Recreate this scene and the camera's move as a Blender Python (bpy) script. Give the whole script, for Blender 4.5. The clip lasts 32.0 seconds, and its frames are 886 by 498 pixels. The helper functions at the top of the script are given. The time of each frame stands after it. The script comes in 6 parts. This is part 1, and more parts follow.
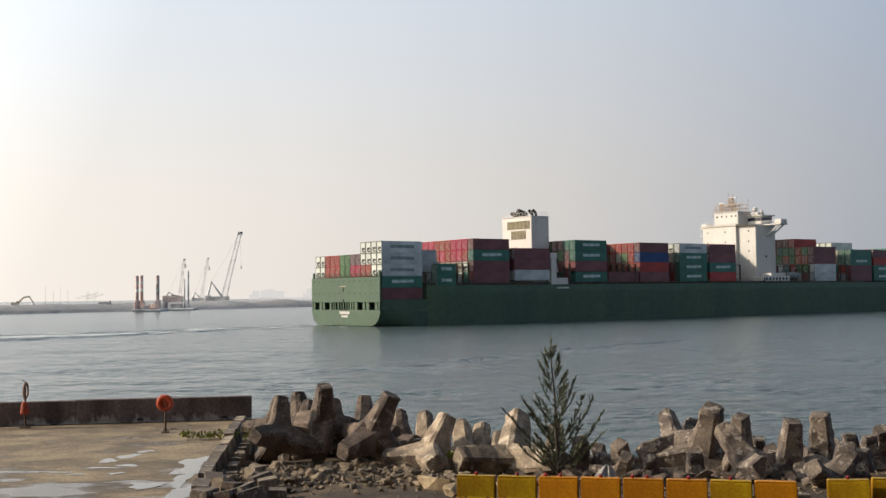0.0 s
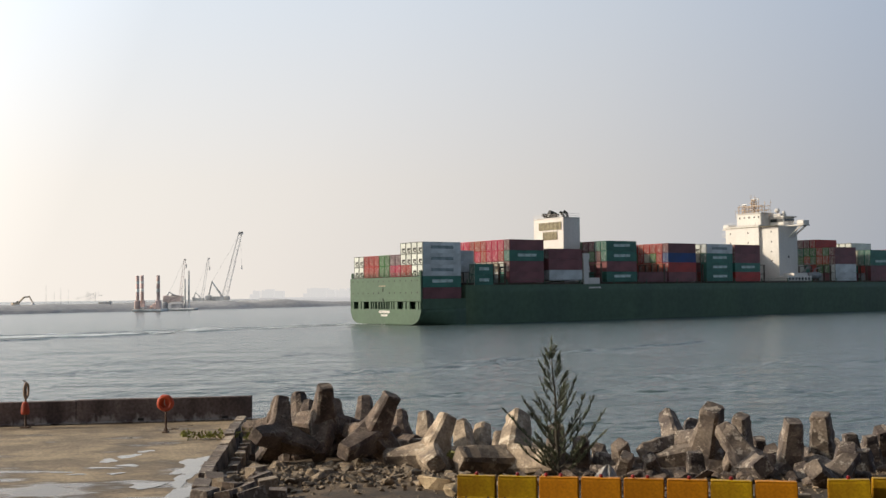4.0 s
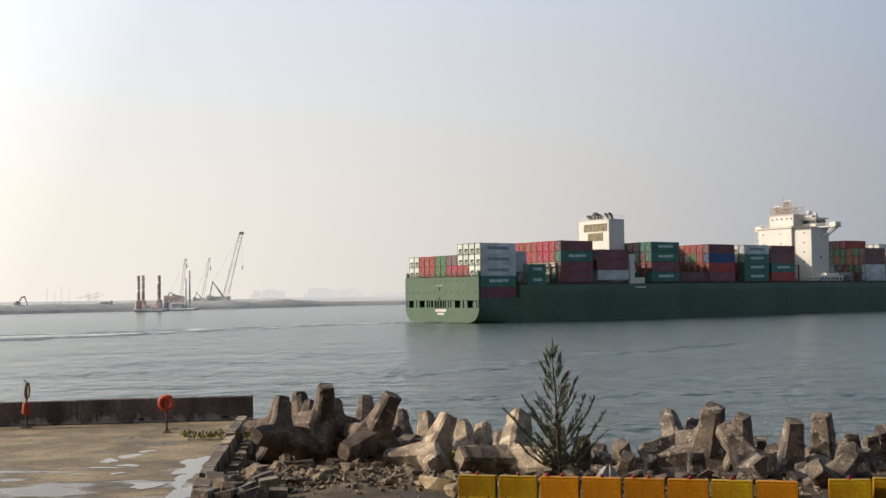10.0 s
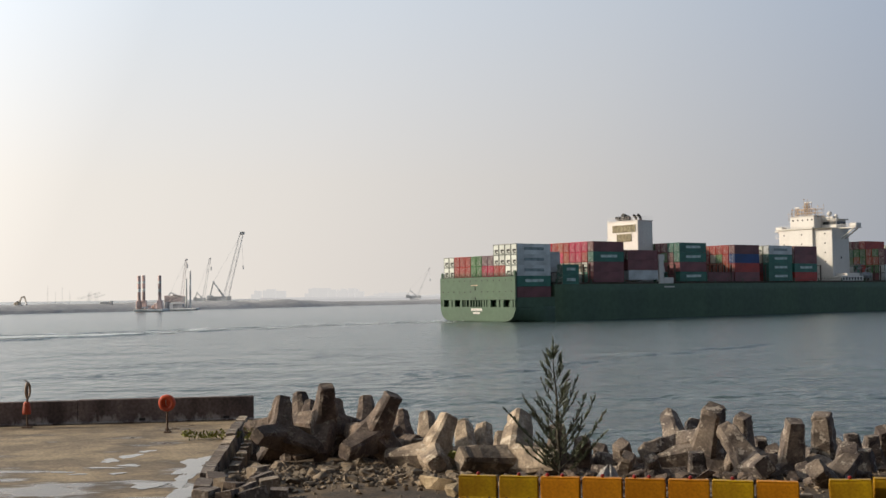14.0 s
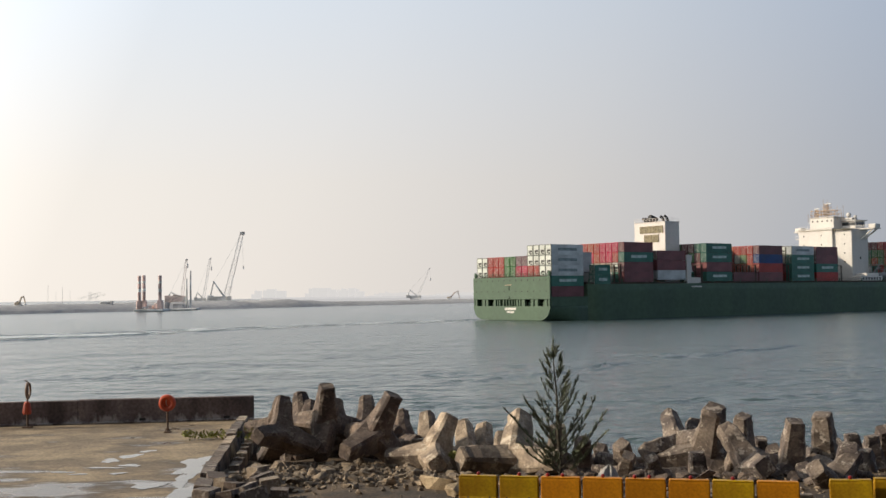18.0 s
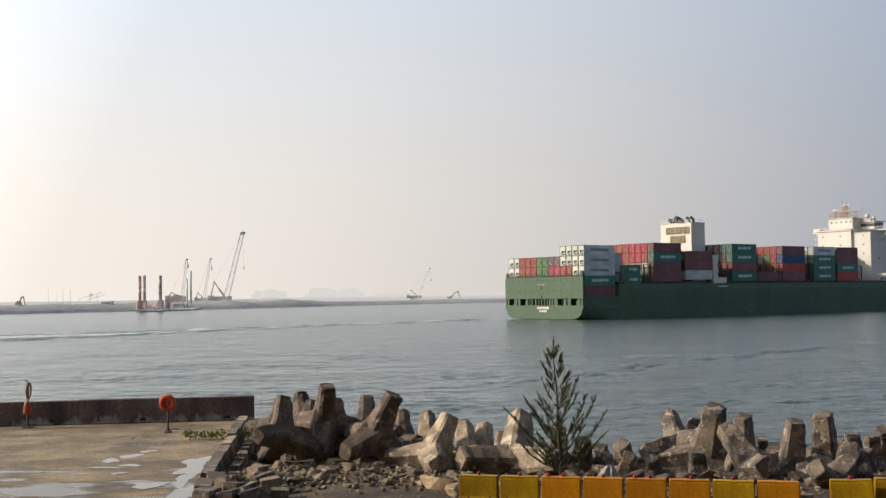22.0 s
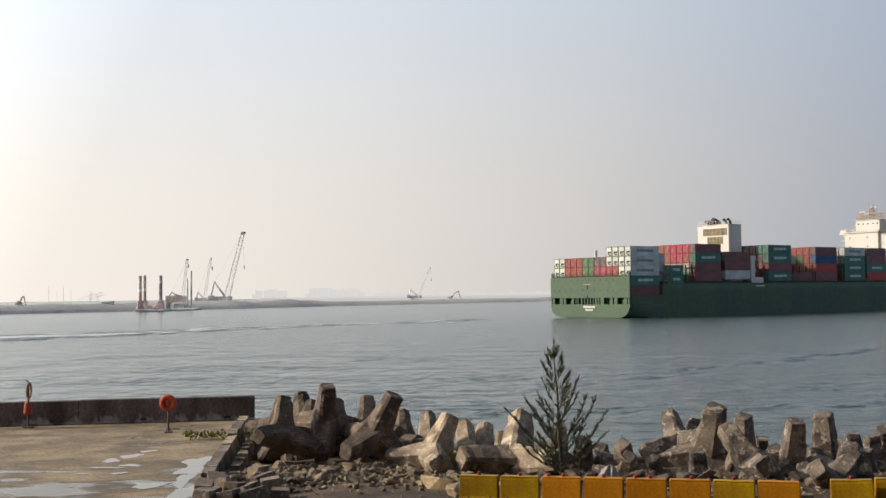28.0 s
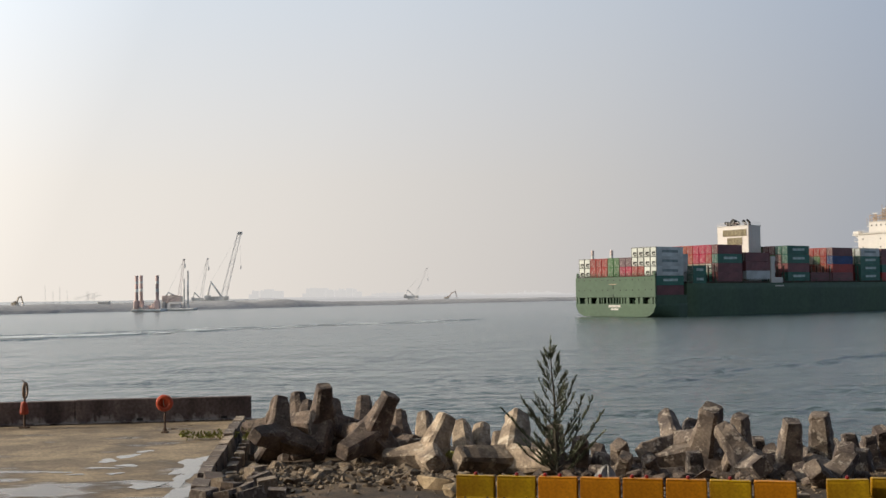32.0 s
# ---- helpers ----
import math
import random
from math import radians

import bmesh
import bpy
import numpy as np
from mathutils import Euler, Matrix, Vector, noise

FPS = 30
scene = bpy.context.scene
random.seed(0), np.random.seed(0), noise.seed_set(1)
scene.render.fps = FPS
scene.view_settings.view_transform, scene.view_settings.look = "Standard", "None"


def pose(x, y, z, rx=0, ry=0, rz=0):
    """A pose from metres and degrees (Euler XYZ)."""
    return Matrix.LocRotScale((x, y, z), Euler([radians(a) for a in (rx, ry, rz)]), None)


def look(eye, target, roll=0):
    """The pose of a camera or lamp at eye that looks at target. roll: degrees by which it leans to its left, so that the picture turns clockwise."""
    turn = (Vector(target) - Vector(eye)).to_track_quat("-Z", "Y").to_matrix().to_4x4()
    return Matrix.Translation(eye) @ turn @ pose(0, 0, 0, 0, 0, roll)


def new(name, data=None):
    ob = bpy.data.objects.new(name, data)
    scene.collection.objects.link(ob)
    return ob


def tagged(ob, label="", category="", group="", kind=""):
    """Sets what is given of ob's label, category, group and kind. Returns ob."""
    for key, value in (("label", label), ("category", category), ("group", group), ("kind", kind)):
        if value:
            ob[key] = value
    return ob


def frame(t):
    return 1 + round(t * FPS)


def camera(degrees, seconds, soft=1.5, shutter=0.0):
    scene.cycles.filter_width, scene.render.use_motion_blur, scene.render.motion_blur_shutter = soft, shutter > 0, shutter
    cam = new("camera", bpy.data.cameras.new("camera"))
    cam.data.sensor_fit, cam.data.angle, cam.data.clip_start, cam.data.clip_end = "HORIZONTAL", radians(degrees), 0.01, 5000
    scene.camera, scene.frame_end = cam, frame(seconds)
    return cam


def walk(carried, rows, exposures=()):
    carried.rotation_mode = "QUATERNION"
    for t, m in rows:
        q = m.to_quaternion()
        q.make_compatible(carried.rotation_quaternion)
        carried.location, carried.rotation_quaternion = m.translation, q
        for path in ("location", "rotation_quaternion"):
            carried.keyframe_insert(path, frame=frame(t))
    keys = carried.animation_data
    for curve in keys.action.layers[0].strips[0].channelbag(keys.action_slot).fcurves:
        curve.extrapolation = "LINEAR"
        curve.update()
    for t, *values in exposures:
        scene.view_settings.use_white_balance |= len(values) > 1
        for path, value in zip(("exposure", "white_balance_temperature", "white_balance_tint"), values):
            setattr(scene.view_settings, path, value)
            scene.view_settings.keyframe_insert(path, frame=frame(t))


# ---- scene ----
LENS = 42.74
EYE = (0.0, 0.0, 7.98)
PITCH, ROLL = 2.265, 0.763
cam = camera(LENS, 32.0, soft=1.5)


def aim(drift):
    """The camera's pose on its stand; drift: its slow turn to the left, in thousandths of a radian."""
    a, b = drift / 1000.0, radians(PITCH)
    way = Vector((-math.sin(a) * math.cos(b), math.cos(a) * math.cos(b), math.sin(b)))
    return look(EYE, Vector(EYE) + way * 100.0, -ROLL)


DRIFT = ((0, -0.95), (3, -0.75), (6, -0.12), (9, 0.05), (13, 0.55), (17, 0.85), (21, 1.1), (25, 1.5), (28, 1.55), (30.5, 1.5), (31, -0.4), (31.5, -1.0), (32, -1.35))
walk(cam, [(t, aim(d)) for t, d in DRIFT], exposures=((0, 0.0), (13, 0.0), (14, -0.1), (15.5, -0.05), (17, 0.0), (30, 0.0), (31, -0.03), (32, -0.12)))

# ---- light ----
SUN_AZ, SUN_EL = 87.0, 25.0          # degrees to the left of the view, degrees above the horizon
SUN_WAY = Vector((-math.sin(radians(SUN_AZ)) * math.cos(radians(SUN_EL)), math.cos(radians(SUN_AZ)) * math.cos(radians(SUN_EL)), math.sin(radians(SUN_EL))))
world = bpy.data.worlds.new("sky")
scene.world = world
world.use_nodes = True
wn, wl = world.node_tree.nodes, world.node_tree.links
sky = wn.new("ShaderNodeTexSky")
sky.sky_type = "NISHITA"
sky.sun_disc = False
sky.sun_elevation, sky.sun_rotation = radians(SUN_EL), radians(-SUN_AZ)
sky.air_density, sky.dust_density, sky.ozone_density = 1.0, 1.5, 1.5
# the sea haze: thick and warm near the horizon, thinner above, brighter towards the sun
way, dot, up = wn.new("ShaderNodeTexCoord"), wn.new("ShaderNodeVectorMath"), wn.new("ShaderNodeSeparateXYZ")
dot.operation = "DOT_PRODUCT"
dot.inputs[1].default_value = SUN_WAY
wl.new(way.outputs["Generated"], dot.inputs[0])
wl.new(way.outputs["Generated"], up.inputs[0])
span, glow = wn.new("ShaderNodeMapRange"), wn.new("ShaderNodeValToRGB")
span.inputs[1].default_value, span.inputs[2].default_value = -1.0, 1.0
wl.new(dot.outputs["Value"], span.inputs[0])
wl.new(span.outputs[0], glow.inputs[0])
glow.color_ramp.elements[0].color, glow.color_ramp.elements[1].color = (0.160, 0.194, 0.250, 1), (1.4, 1.28, 1.1, 1)
for place, tone in ((0.14, (0.155, 0.187, 0.238, 1)), (0.26, (0.140, 0.165, 0.203, 1)), (0.34, (0.142, 0.157, 0.184, 1)), (0.50, (0.279, 0.269, 0.260, 1)), (0.60, (0.346, 0.328, 0.308, 1)), (0.68, (0.385, 0.364, 0.338, 1)), (0.8, (0.62, 0.58, 0.53, 1)), (0.9, (0.88, 0.81, 0.72, 1))):
    glow.color_ramp.elements.new(place).color = tone
thick = wn.new("ShaderNodeValToRGB")
thick.color_ramp.elements[0].color, thick.color_ramp.elements[1].color = (1, 1, 1, 1), (0.03, 0.03, 0.03, 1)
for place, tone in ((0.06, 0.97), (0.26, 0.85), (0.5, 0.56)):
    thick.color_ramp.elements.new(place).color = (tone, tone, tone, 1)
wl.new(up.outputs["Z"], thick.inputs[0])
lift, veil = wn.new("ShaderNodeVectorMath"), wn.new("ShaderNodeMix")
lift.operation = "SCALE"
lift.inputs["Scale"].default_value = 28.5
tint = wn.new("ShaderNodeValToRGB")
tint.color_ramp.elements[0].color, tint.color_ramp.elements[1].color = (0.86, 0.84, 0.82, 1), (0.74, 0.87, 0.98, 1)
tint.color_ramp.elements[1].position = 0.6
for place, tone in ((0.10, (0.86, 0.86, 0.86, 1)), (0.26, (0.79, 0.895, 1.035, 1))):
    tint.color_ramp.elements.new(place).color = tone
wl.new(up.outputs["Z"], tint.inputs[0])
blend = wn.new("ShaderNodeVectorMath")
blend.operation = "MULTIPLY"
wl.new(glow.outputs[0], blend.inputs[0])
wl.new(tint.outputs[0], blend.inputs[1])
wl.new(blend.outputs[0], lift.inputs[0])
veil.data_type = "RGBA"
over = wn.new("ShaderNodeMapRange")     # the haze lies on the sea and thins over the land behind
over.interpolation_type = "SMOOTHSTEP"
over.inputs[1].default_value, over.inputs[2].default_value = -0.7, 0.3
over.inputs[3].default_value, over.inputs[4].default_value = 0.6, 1.0
wl.new(up.outputs["Y"], over.inputs[0])
share_of = wn.new("ShaderNodeMath")
share_of.operation = "MULTIPLY"
wl.new(thick.outputs[0], share_of.inputs[0])
wl.new(over.outputs[0], share_of.inputs[1])
wl.new(share_of.outputs[0], veil.inputs[0])
dim = wn.new("ShaderNodeVectorMath")
dim.operation = "SCALE"
dim.inputs["Scale"].default_value = 0.6
wl.new(sky.outputs[0], dim.inputs[0])
wl.new(dim.outputs[0], veil.inputs[6])
wl.new(lift.outputs[0], veil.inputs[7])
wn["Background"].inputs[1].default_value = 0.1
wl.new(veil.outputs[2], wn["Background"].inputs[0])
sun_data = bpy.data.lights.new("sun", "SUN")
sun_data.energy, sun_data.angle, sun_data.color = 4.3, radians(1.5), (1.0, 0.85, 0.65)
sun = new("sun", sun_data)
sun.matrix_world = look(SUN_WAY * 50.0, (0, 0, 0))
scene.view_settings.exposure = 0.0

# ---- materials ----


def mat(name, color, rough=0.6, metal=0.0, vary=0.25, grain=3.0, stain=0.5, bump=0.15, dark=None, spread=0.0, streak=0.0, ridges=0.0):
    """A surface: base colour with fine grain and wide stains (dark: their colour), relief, and a tone of its own for each object."""
    m = bpy.data.materials.new(name)
    m.use_nodes = True
    n, l = m.node_tree.nodes, m.node_tree.links
    b = n["Principled BSDF"]
    co = n.new("ShaderNodeTexCoord")
    fine, wide = n.new("ShaderNodeTexNoise"), n.new("ShaderNodeTexNoise")
    fine.inputs["Scale"].default_value, fine.inputs["Detail"].default_value = grain * 6, 6
    wide.inputs["Scale"].default_value, wide.inputs["Detail"].default_value = grain * 0.5, 5
    l.new(co.outputs["Object"], fine.inputs["Vector"])
    if streak:
        mp = n.new("ShaderNodeMapping")
        mp.inputs["Scale"].default_value = (1, 1, 1.0 / streak)
        l.new(co.outputs["Object"], mp.inputs["Vector"])
        l.new(mp.outputs[0], wide.inputs["Vector"])
    else:
        l.new(co.outputs["Object"], wide.inputs["Vector"])
    ramp = n.new("ShaderNodeValToRGB")
    ramp.color_ramp.elements[0].position, ramp.color_ramp.elements[1].position = 0.38, 0.62
    dk = dark if dark else [c * (1 - stain) for c in color]
    ramp.color_ramp.elements[0].color, ramp.color_ramp.elements[1].color = (*dk, 1), (*color, 1)
    l.new(wide.outputs["Fac"], ramp.inputs[0])
    mix = n.new("ShaderNodeMix")
    mix.data_type, mix.blend_type = "RGBA", "MULTIPLY"
    mix.inputs[0].default_value = vary
    l.new(ramp.outputs[0], mix.inputs[6])
    gr = n.new("ShaderNodeValToRGB")
    gr.color_ramp.elements[0].position, gr.color_ramp.elements[1].position = 0.3, 0.7
    gr.color_ramp.elements[0].color, gr.color_ramp.elements[1].color = (0.25, 0.25, 0.25, 1), (1.25, 1.25, 1.25, 1)
    l.new(fine.outputs["Fac"], gr.inputs[0])
    l.new(gr.outputs[0], mix.inputs[7])
    out = mix.outputs[2]
    if spread:
        info, mr, hs = n.new("ShaderNodeObjectInfo"), n.new("ShaderNodeMapRange"), n.new("ShaderNodeHueSaturation")
        mr.inputs[3].default_value, mr.inputs[4].default_value = 1 - spread, 1 + spread
        l.new(info.outputs["Random"], mr.inputs[0])
        l.new(mr.outputs[0], hs.inputs["Value"])
        l.new(out, hs.inputs["Color"])
        out = hs.outputs[0]
    l.new(out, b.inputs["Base Color"])
    b.inputs["Metallic"].default_value = metal
    rr = n.new("ShaderNodeMapRange")
    rr.inputs[3].default_value, rr.inputs[4].default_value = max(0.02, rough - 0.12), min(1, rough + 0.12)
    l.new(wide.outputs["Fac"], rr.inputs[0])
    l.new(rr.outputs[0], b.inputs["Roughness"])
    height = fine.outputs["Fac"]
    bp = n.new("ShaderNodeBump")
    bp.inputs["Strength"].default_value, bp.inputs["Distance"].default_value = bump, 0.03
    if ridges:
        wv = n.new("ShaderNodeTexWave")
        wv.wave_profile, wv.bands_direction = "SIN", "DIAGONAL"
        mp2 = n.new("ShaderNodeMapping")
        mp2.inputs["Scale"].default_value = (1, 1, 0)
        wv.inputs["Scale"].default_value = ridges
        l.new(co.outputs["Object"], mp2.inputs["Vector"])
        l.new(mp2.outputs[0], wv.inputs["Vector"])
        height = wv.outputs["Fac"]
        bp.inputs["Distance"].default_value = 0.05
    l.new(height, bp.inputs["Height"])
    l.new(bp.outputs[0], b.inputs["Normal"])
    return m


def sea(name, color, rough, chop):
    """Water: dark body colour, sharp gloss, waves at three sizes in the relief."""
    m = bpy.data.materials.new(name)
    m.use_nodes = True
    n, l = m.node_tree.nodes, m.node_tree.links
    b = n["Principled BSDF"]
    b.inputs["Base Color"].default_value = (*color, 1)
    b.inputs["Roughness"].default_value = rough
    b.inputs["IOR"].default_value = 1.333
    b.inputs["Specular IOR Level"].default_value = 1.0
    co = n.new("ShaderNodeTexCoord")
    ax, lee = n.new("ShaderNodeSeparateXYZ"), n.new("ShaderNodeMapRange")
    l.new(co.outputs["Object"], ax.inputs[0])
    l.new(ax.outputs["Y"], lee.inputs[0])
    for i, v in enumerate((240.0, 520.0, 1.0, 0.4)):
        lee.inputs[i + 1].default_value = v          # calm in the lee of the far bank
    last = None
    for scale, depth, stretch in ((0.12, 1.5, 0.8), (0.5, 0.75, 0.7), (1.7, 0.26, 0.75)):
        mp, tx, bp = n.new("ShaderNodeMapping"), n.new("ShaderNodeTexNoise"), n.new("ShaderNodeBump")
        mp.inputs["Scale"].default_value = (stretch, 1, 1)
        mp.inputs["Rotation"].default_value = (0, 0, radians(-12 + 30 * scale))
        tx.inputs["Scale"].default_value, tx.inputs["Detail"].default_value = scale, 4
        bp.inputs["Distance"].default_value = depth * chop
        l.new(lee.outputs[0], bp.inputs["Strength"])
        l.new(co.outputs["Object"], mp.inputs["Vector"])
        l.new(mp.outputs[0], tx.inputs["Vector"])
        l.new(tx.outputs["Fac"], bp.inputs["Height"])
        if last:
            l.new(last.outputs[0], bp.inputs["Normal"])
        last = bp
    l.new(last.outputs[0], b.inputs["Normal"])
    return m


WATER = sea("sea_water", (0.066, 0.095, 0.100), 0.20, 0.9)
PUDDLE = sea("puddle_water", (0.16, 0.15, 0.13), 0.04, 0.02)
CONCRETE = mat("weathered_concrete", (0.30, 0.240, 0.192), 0.9, vary=0.6, grain=2.2, dark=(0.088, 0.067, 0.060), bump=0.8, spread=0.2)
# darker and paler copies of the concrete, for shaded and sunlit places
DARKCON = mat("dark_stained_shaded_concrete", (0.215, 0.160, 0.124), 0.9, vary=0.5, grain=2.2, dark=(0.075, 0.054, 0.045), bump=0.8, spread=0.15)
PALECON = mat("pale_sunlit_concrete", (0.52, 0.41, 0.30), 0.9, vary=0.55, grain=2.2, dark=(0.17, 0.13, 0.10), bump=0.8, spread=0.15)


def lichen(m, pale, amount, scale=3.2, grime=0.55):
    """Crusts of pale lichen in ragged spots, and dark algae in wide soft blots."""
    n, l = m.node_tree.nodes, m.node_tree.links
    b = n["Principled BSDF"]
    co, spots, blots = n.new("ShaderNodeTexCoord"), n.new("ShaderNodeTexNoise"), n.new("ShaderNodeTexNoise")
    spots.inputs["Scale"].default_value, spots.inputs["Detail"].default_value, spots.inputs["Roughness"].default_value = scale, 8, 0.72
    blots.inputs["Scale"].default_value, blots.inputs["Detail"].default_value, blots.inputs["Roughness"].default_value = 1.7, 6, 0.6
    last = b.inputs["Base Color"].links[0].from_socket
    for tex, a0, a1, tone, how, k in ((blots, 0.50, 0.60, (0.30, 0.27, 0.26, 1), "MULTIPLY", grime), (spots, 0.555, 0.60, (*pale, 1), "MIX", amount)):
        l.new(co.outputs["Object"], tex.inputs["Vector"])
        cut, mix = n.new("ShaderNodeMapRange"), n.new("ShaderNodeMix")
        cut.inputs[1].default_value, cut.inputs[2].default_value, cut.inputs[4].default_value = a0, a1, k
        l.new(tex.outputs["Fac"], cut.inputs[0])
        mix.data_type, mix.blend_type = "RGBA", how
        l.new(cut.outputs[0], mix.inputs[0])
        l.new(last, mix.inputs[6])
        mix.inputs[7].default_value = tone
        last = mix.outputs[2]
    l.new(last, b.inputs["Base Color"])


lichen(CONCRETE, (0.48, 0.42, 0.355), 0.65)
lichen(DARKCON, (0.33, 0.27, 0.21), 0.5)
lichen(PALECON, (0.66, 0.58, 0.46), 0.6, 2.6, 0.45)
PIER = mat("pier_concrete", (0.385, 0.292, 0.182), 0.8, vary=0.6, grain=1.3, dark=(0.20, 0.146, 0.09), bump=0.4)


def dampen(m):
    """Thin films of rain water: darker and glossy where the deck sags, most of all near the road."""
    n, l = m.node_tree.nodes, m.node_tree.links
    b = n["Principled BSDF"]
    co, mp, tx, ax = n.new("ShaderNodeTexCoord"), n.new("ShaderNodeMapping"), n.new("ShaderNodeTexNoise"), n.new("ShaderNodeSeparateXYZ")
    mp.inputs["Scale"].default_value = (0.33, 0.80, 1)
    mp.inputs["Location"].default_value = (3.4, 0.8, 0)
    tx.inputs["Scale"].default_value, tx.inputs["Detail"].default_value, tx.inputs["Roughness"].default_value = 1.0, 7, 0.55
    l.new(co.outputs["Object"], mp.inputs["Vector"])
    l.new(mp.outputs[0], tx.inputs["Vector"])
    l.new(co.outputs["Object"], ax.inputs[0])
    low = n.new("ShaderNodeMapRange")
    low.inputs[1].default_value, low.inputs[2].default_value = 41.0, 32.5
    low.inputs[3].default_value, low.inputs[4].default_value = -0.13, 0.055
    l.new(ax.outputs["Y"], low.inputs[0])
    add = n.new("ShaderNodeMath")
    l.new(tx.outputs["Fac"], add.inputs[0])
    l.new(low.outputs[0], add.inputs[1])
    damp, film = n.new("ShaderNodeMapRange"), n.new("ShaderNodeMapRange")
    for node, a0, a1 in ((damp, 0.39, 0.50), (film, 0.475, 0.55)):
        node.inputs[1].default_value, node.inputs[2].default_value = a0, a1
        l.new(add.outputs[0], node.inputs[0])
    tone, ro = n.new("ShaderNodeMix"), n.new("ShaderNodeMix")
    tone.data_type, tone.blend_type = "RGBA", "MULTIPLY"
    dry = b.inputs["Base Color"].links[0].from_socket
    l.new(damp.outputs[0], tone.inputs[0])
    l.new(dry, tone.inputs[6])
    tone.inputs[7].default_value = (0.55, 0.54, 0.55, 1)
    l.new(tone.outputs[2], b.inputs["Base Color"])
    rough = b.inputs["Roughness"].links[0].from_socket
    l.new(film.outputs[0], ro.inputs[0])
    l.new(rough, ro.inputs[2])
    ro.inputs[3].default_value = 0.24
    l.new(ro.outputs[0], b.inputs["Roughness"])
    bp = b.inputs["Normal"].links[0].from_node
    st = n.new("ShaderNodeMapRange")
    st.inputs[3].default_value, st.inputs[4].default_value = 0.4, 0.02
    l.new(film.outputs[0], st.inputs[0])
    l.new(st.outputs[0], bp.inputs["Strength"])


dampen(PIER)
WALLC = mat("parapet_concrete", (0.20, 0.152, 0.140), 0.85, vary=0.6, grain=1.2, dark=(0.075, 0.052, 0.05), bump=0.4, streak=3.0)


def efflorescence(m, pale, height):
    """Salt bloom along the foot of a wall, ragged, and faint pale runs above it."""
    n, l = m.node_tree.nodes, m.node_tree.links
    b = n["Principled BSDF"]
    co, mp, tx, ax = n.new("ShaderNodeTexCoord"), n.new("ShaderNodeMapping"), n.new("ShaderNodeTexNoise"), n.new("ShaderNodeSeparateXYZ")
    mp.inputs["Scale"].default_value = (1.4, 1.4, 0.8)
    tx.inputs["Scale"].default_value, tx.inputs["Detail"].default_value, tx.inputs["Roughness"].default_value = 1.0, 8, 0.68
    l.new(co.outputs["Object"], mp.inputs["Vector"])
    l.new(mp.outputs[0], tx.inputs["Vector"])
    l.new(co.outputs["Object"], ax.inputs[0])
    low, add, cut, mix = n.new("ShaderNodeMapRange"), n.new("ShaderNodeMath"), n.new("ShaderNodeMapRange"), n.new("ShaderNodeMix")
    low.inputs[1].default_value, low.inputs[2].default_value = 0.0, height
    low.inputs[3].default_value, low.inputs[4].default_value = 0.10, -0.16
    l.new(ax.outputs["Z"], low.inputs[0])
    l.new(tx.outputs["Fac"], add.inputs[0])
    l.new(low.outputs[0], add.inputs[1])
    cut.inputs[1].default_value, cut.inputs[2].default_value, cut.inputs[4].default_value = 0.50, 0.60, 0.7
    l.new(add.outputs[0], cut.inputs[0])
    mix.data_type = "RGBA"
    l.new(cut.outputs[0], mix.inputs[0])
    l.new(b.inputs["Base Color"].links[0].from_socket, mix.inputs[6])
    mix.inputs[7].default_value = (*pale, 1)
    l.new(mix.outputs[2], b.inputs["Base Color"])


efflorescence(WALLC, (0.38, 0.34, 0.32), 0.6)
DIRT = mat("stony_dirt", (0.135, 0.092, 0.055), 0.95, vary=0.7, grain=1.5, dark=(0.050, 0.035, 0.024), bump=0.9)
STONE = mat("broken_stone", (0.295, 0.225, 0.155), 0.9, vary=0.6, grain=3, dark=(0.14, 0.11, 0.08), bump=0.5, spread=0.35)
TANROCK = mat("tan_rock", (0.58, 0.45, 0.29), 0.9, vary=0.5, grain=3, dark=(0.3, 0.22, 0.13), bump=0.7)
ROADM = mat("asphalt", (0.055, 0.053, 0.05), 0.9, vary=0.5, grain=4, bump=0.3)
KERB = mat("kerb_concrete", (0.24, 0.20, 0.16), 0.8, vary=0.4, grain=4, bump=0.3)
AMBER = mat("amber_plastic", (0.62, 0.25, 0.006), 0.5, vary=0.3, grain=2.5, dark=(0.46, 0.17, 0.006), bump=0.05, spread=0.15, streak=2.0)
YELLOW = mat("yellow_plastic", (0.56, 0.36, 0.008), 0.45, vary=0.35, grain=2.5, dark=(0.34, 0.17, 0.008), bump=0.05, spread=0.2, streak=2.0)
for plastic in (AMBER, YELLOW):
    plastic.node_tree.nodes["Principled BSDF"].inputs["Specular IOR Level"].default_value = 0.2
ORANGE = mat("orange_plastic", (0.60, 0.075, 0.02), 0.5, vary=0.25, grain=3, bump=0.05)
REDLAMP = mat("red_lamp_plastic", (0.42, 0.025, 0.02), 0.35, vary=0.1, bump=0.02)
WHITEP = mat("white_rope", (0.7, 0.68, 0.6), 0.7, vary=0.2)
RUST = mat("rusty_post", (0.16, 0.10, 0.07), 0.75, metal=0.3, vary=0.5, grain=6)
RINGP = mat("bleached_ring", (0.34, 0.23, 0.15), 0.7, vary=0.3, grain=5, dark=(0.20, 0.12, 0.08))
SHEET = mat("dusty_plastic_sheet", (0.50, 0.48, 0.46), 0.4, vary=0.3, grain=4, bump=0.3)
BARK = mat("bark", (0.10, 0.085, 0.062), 0.9, vary=0.5, grain=8)
NEEDLE = mat("pine_needles", (0.20, 0.225, 0.14), 0.7, vary=0.4, grain=5, bump=0.05, spread=0.2)
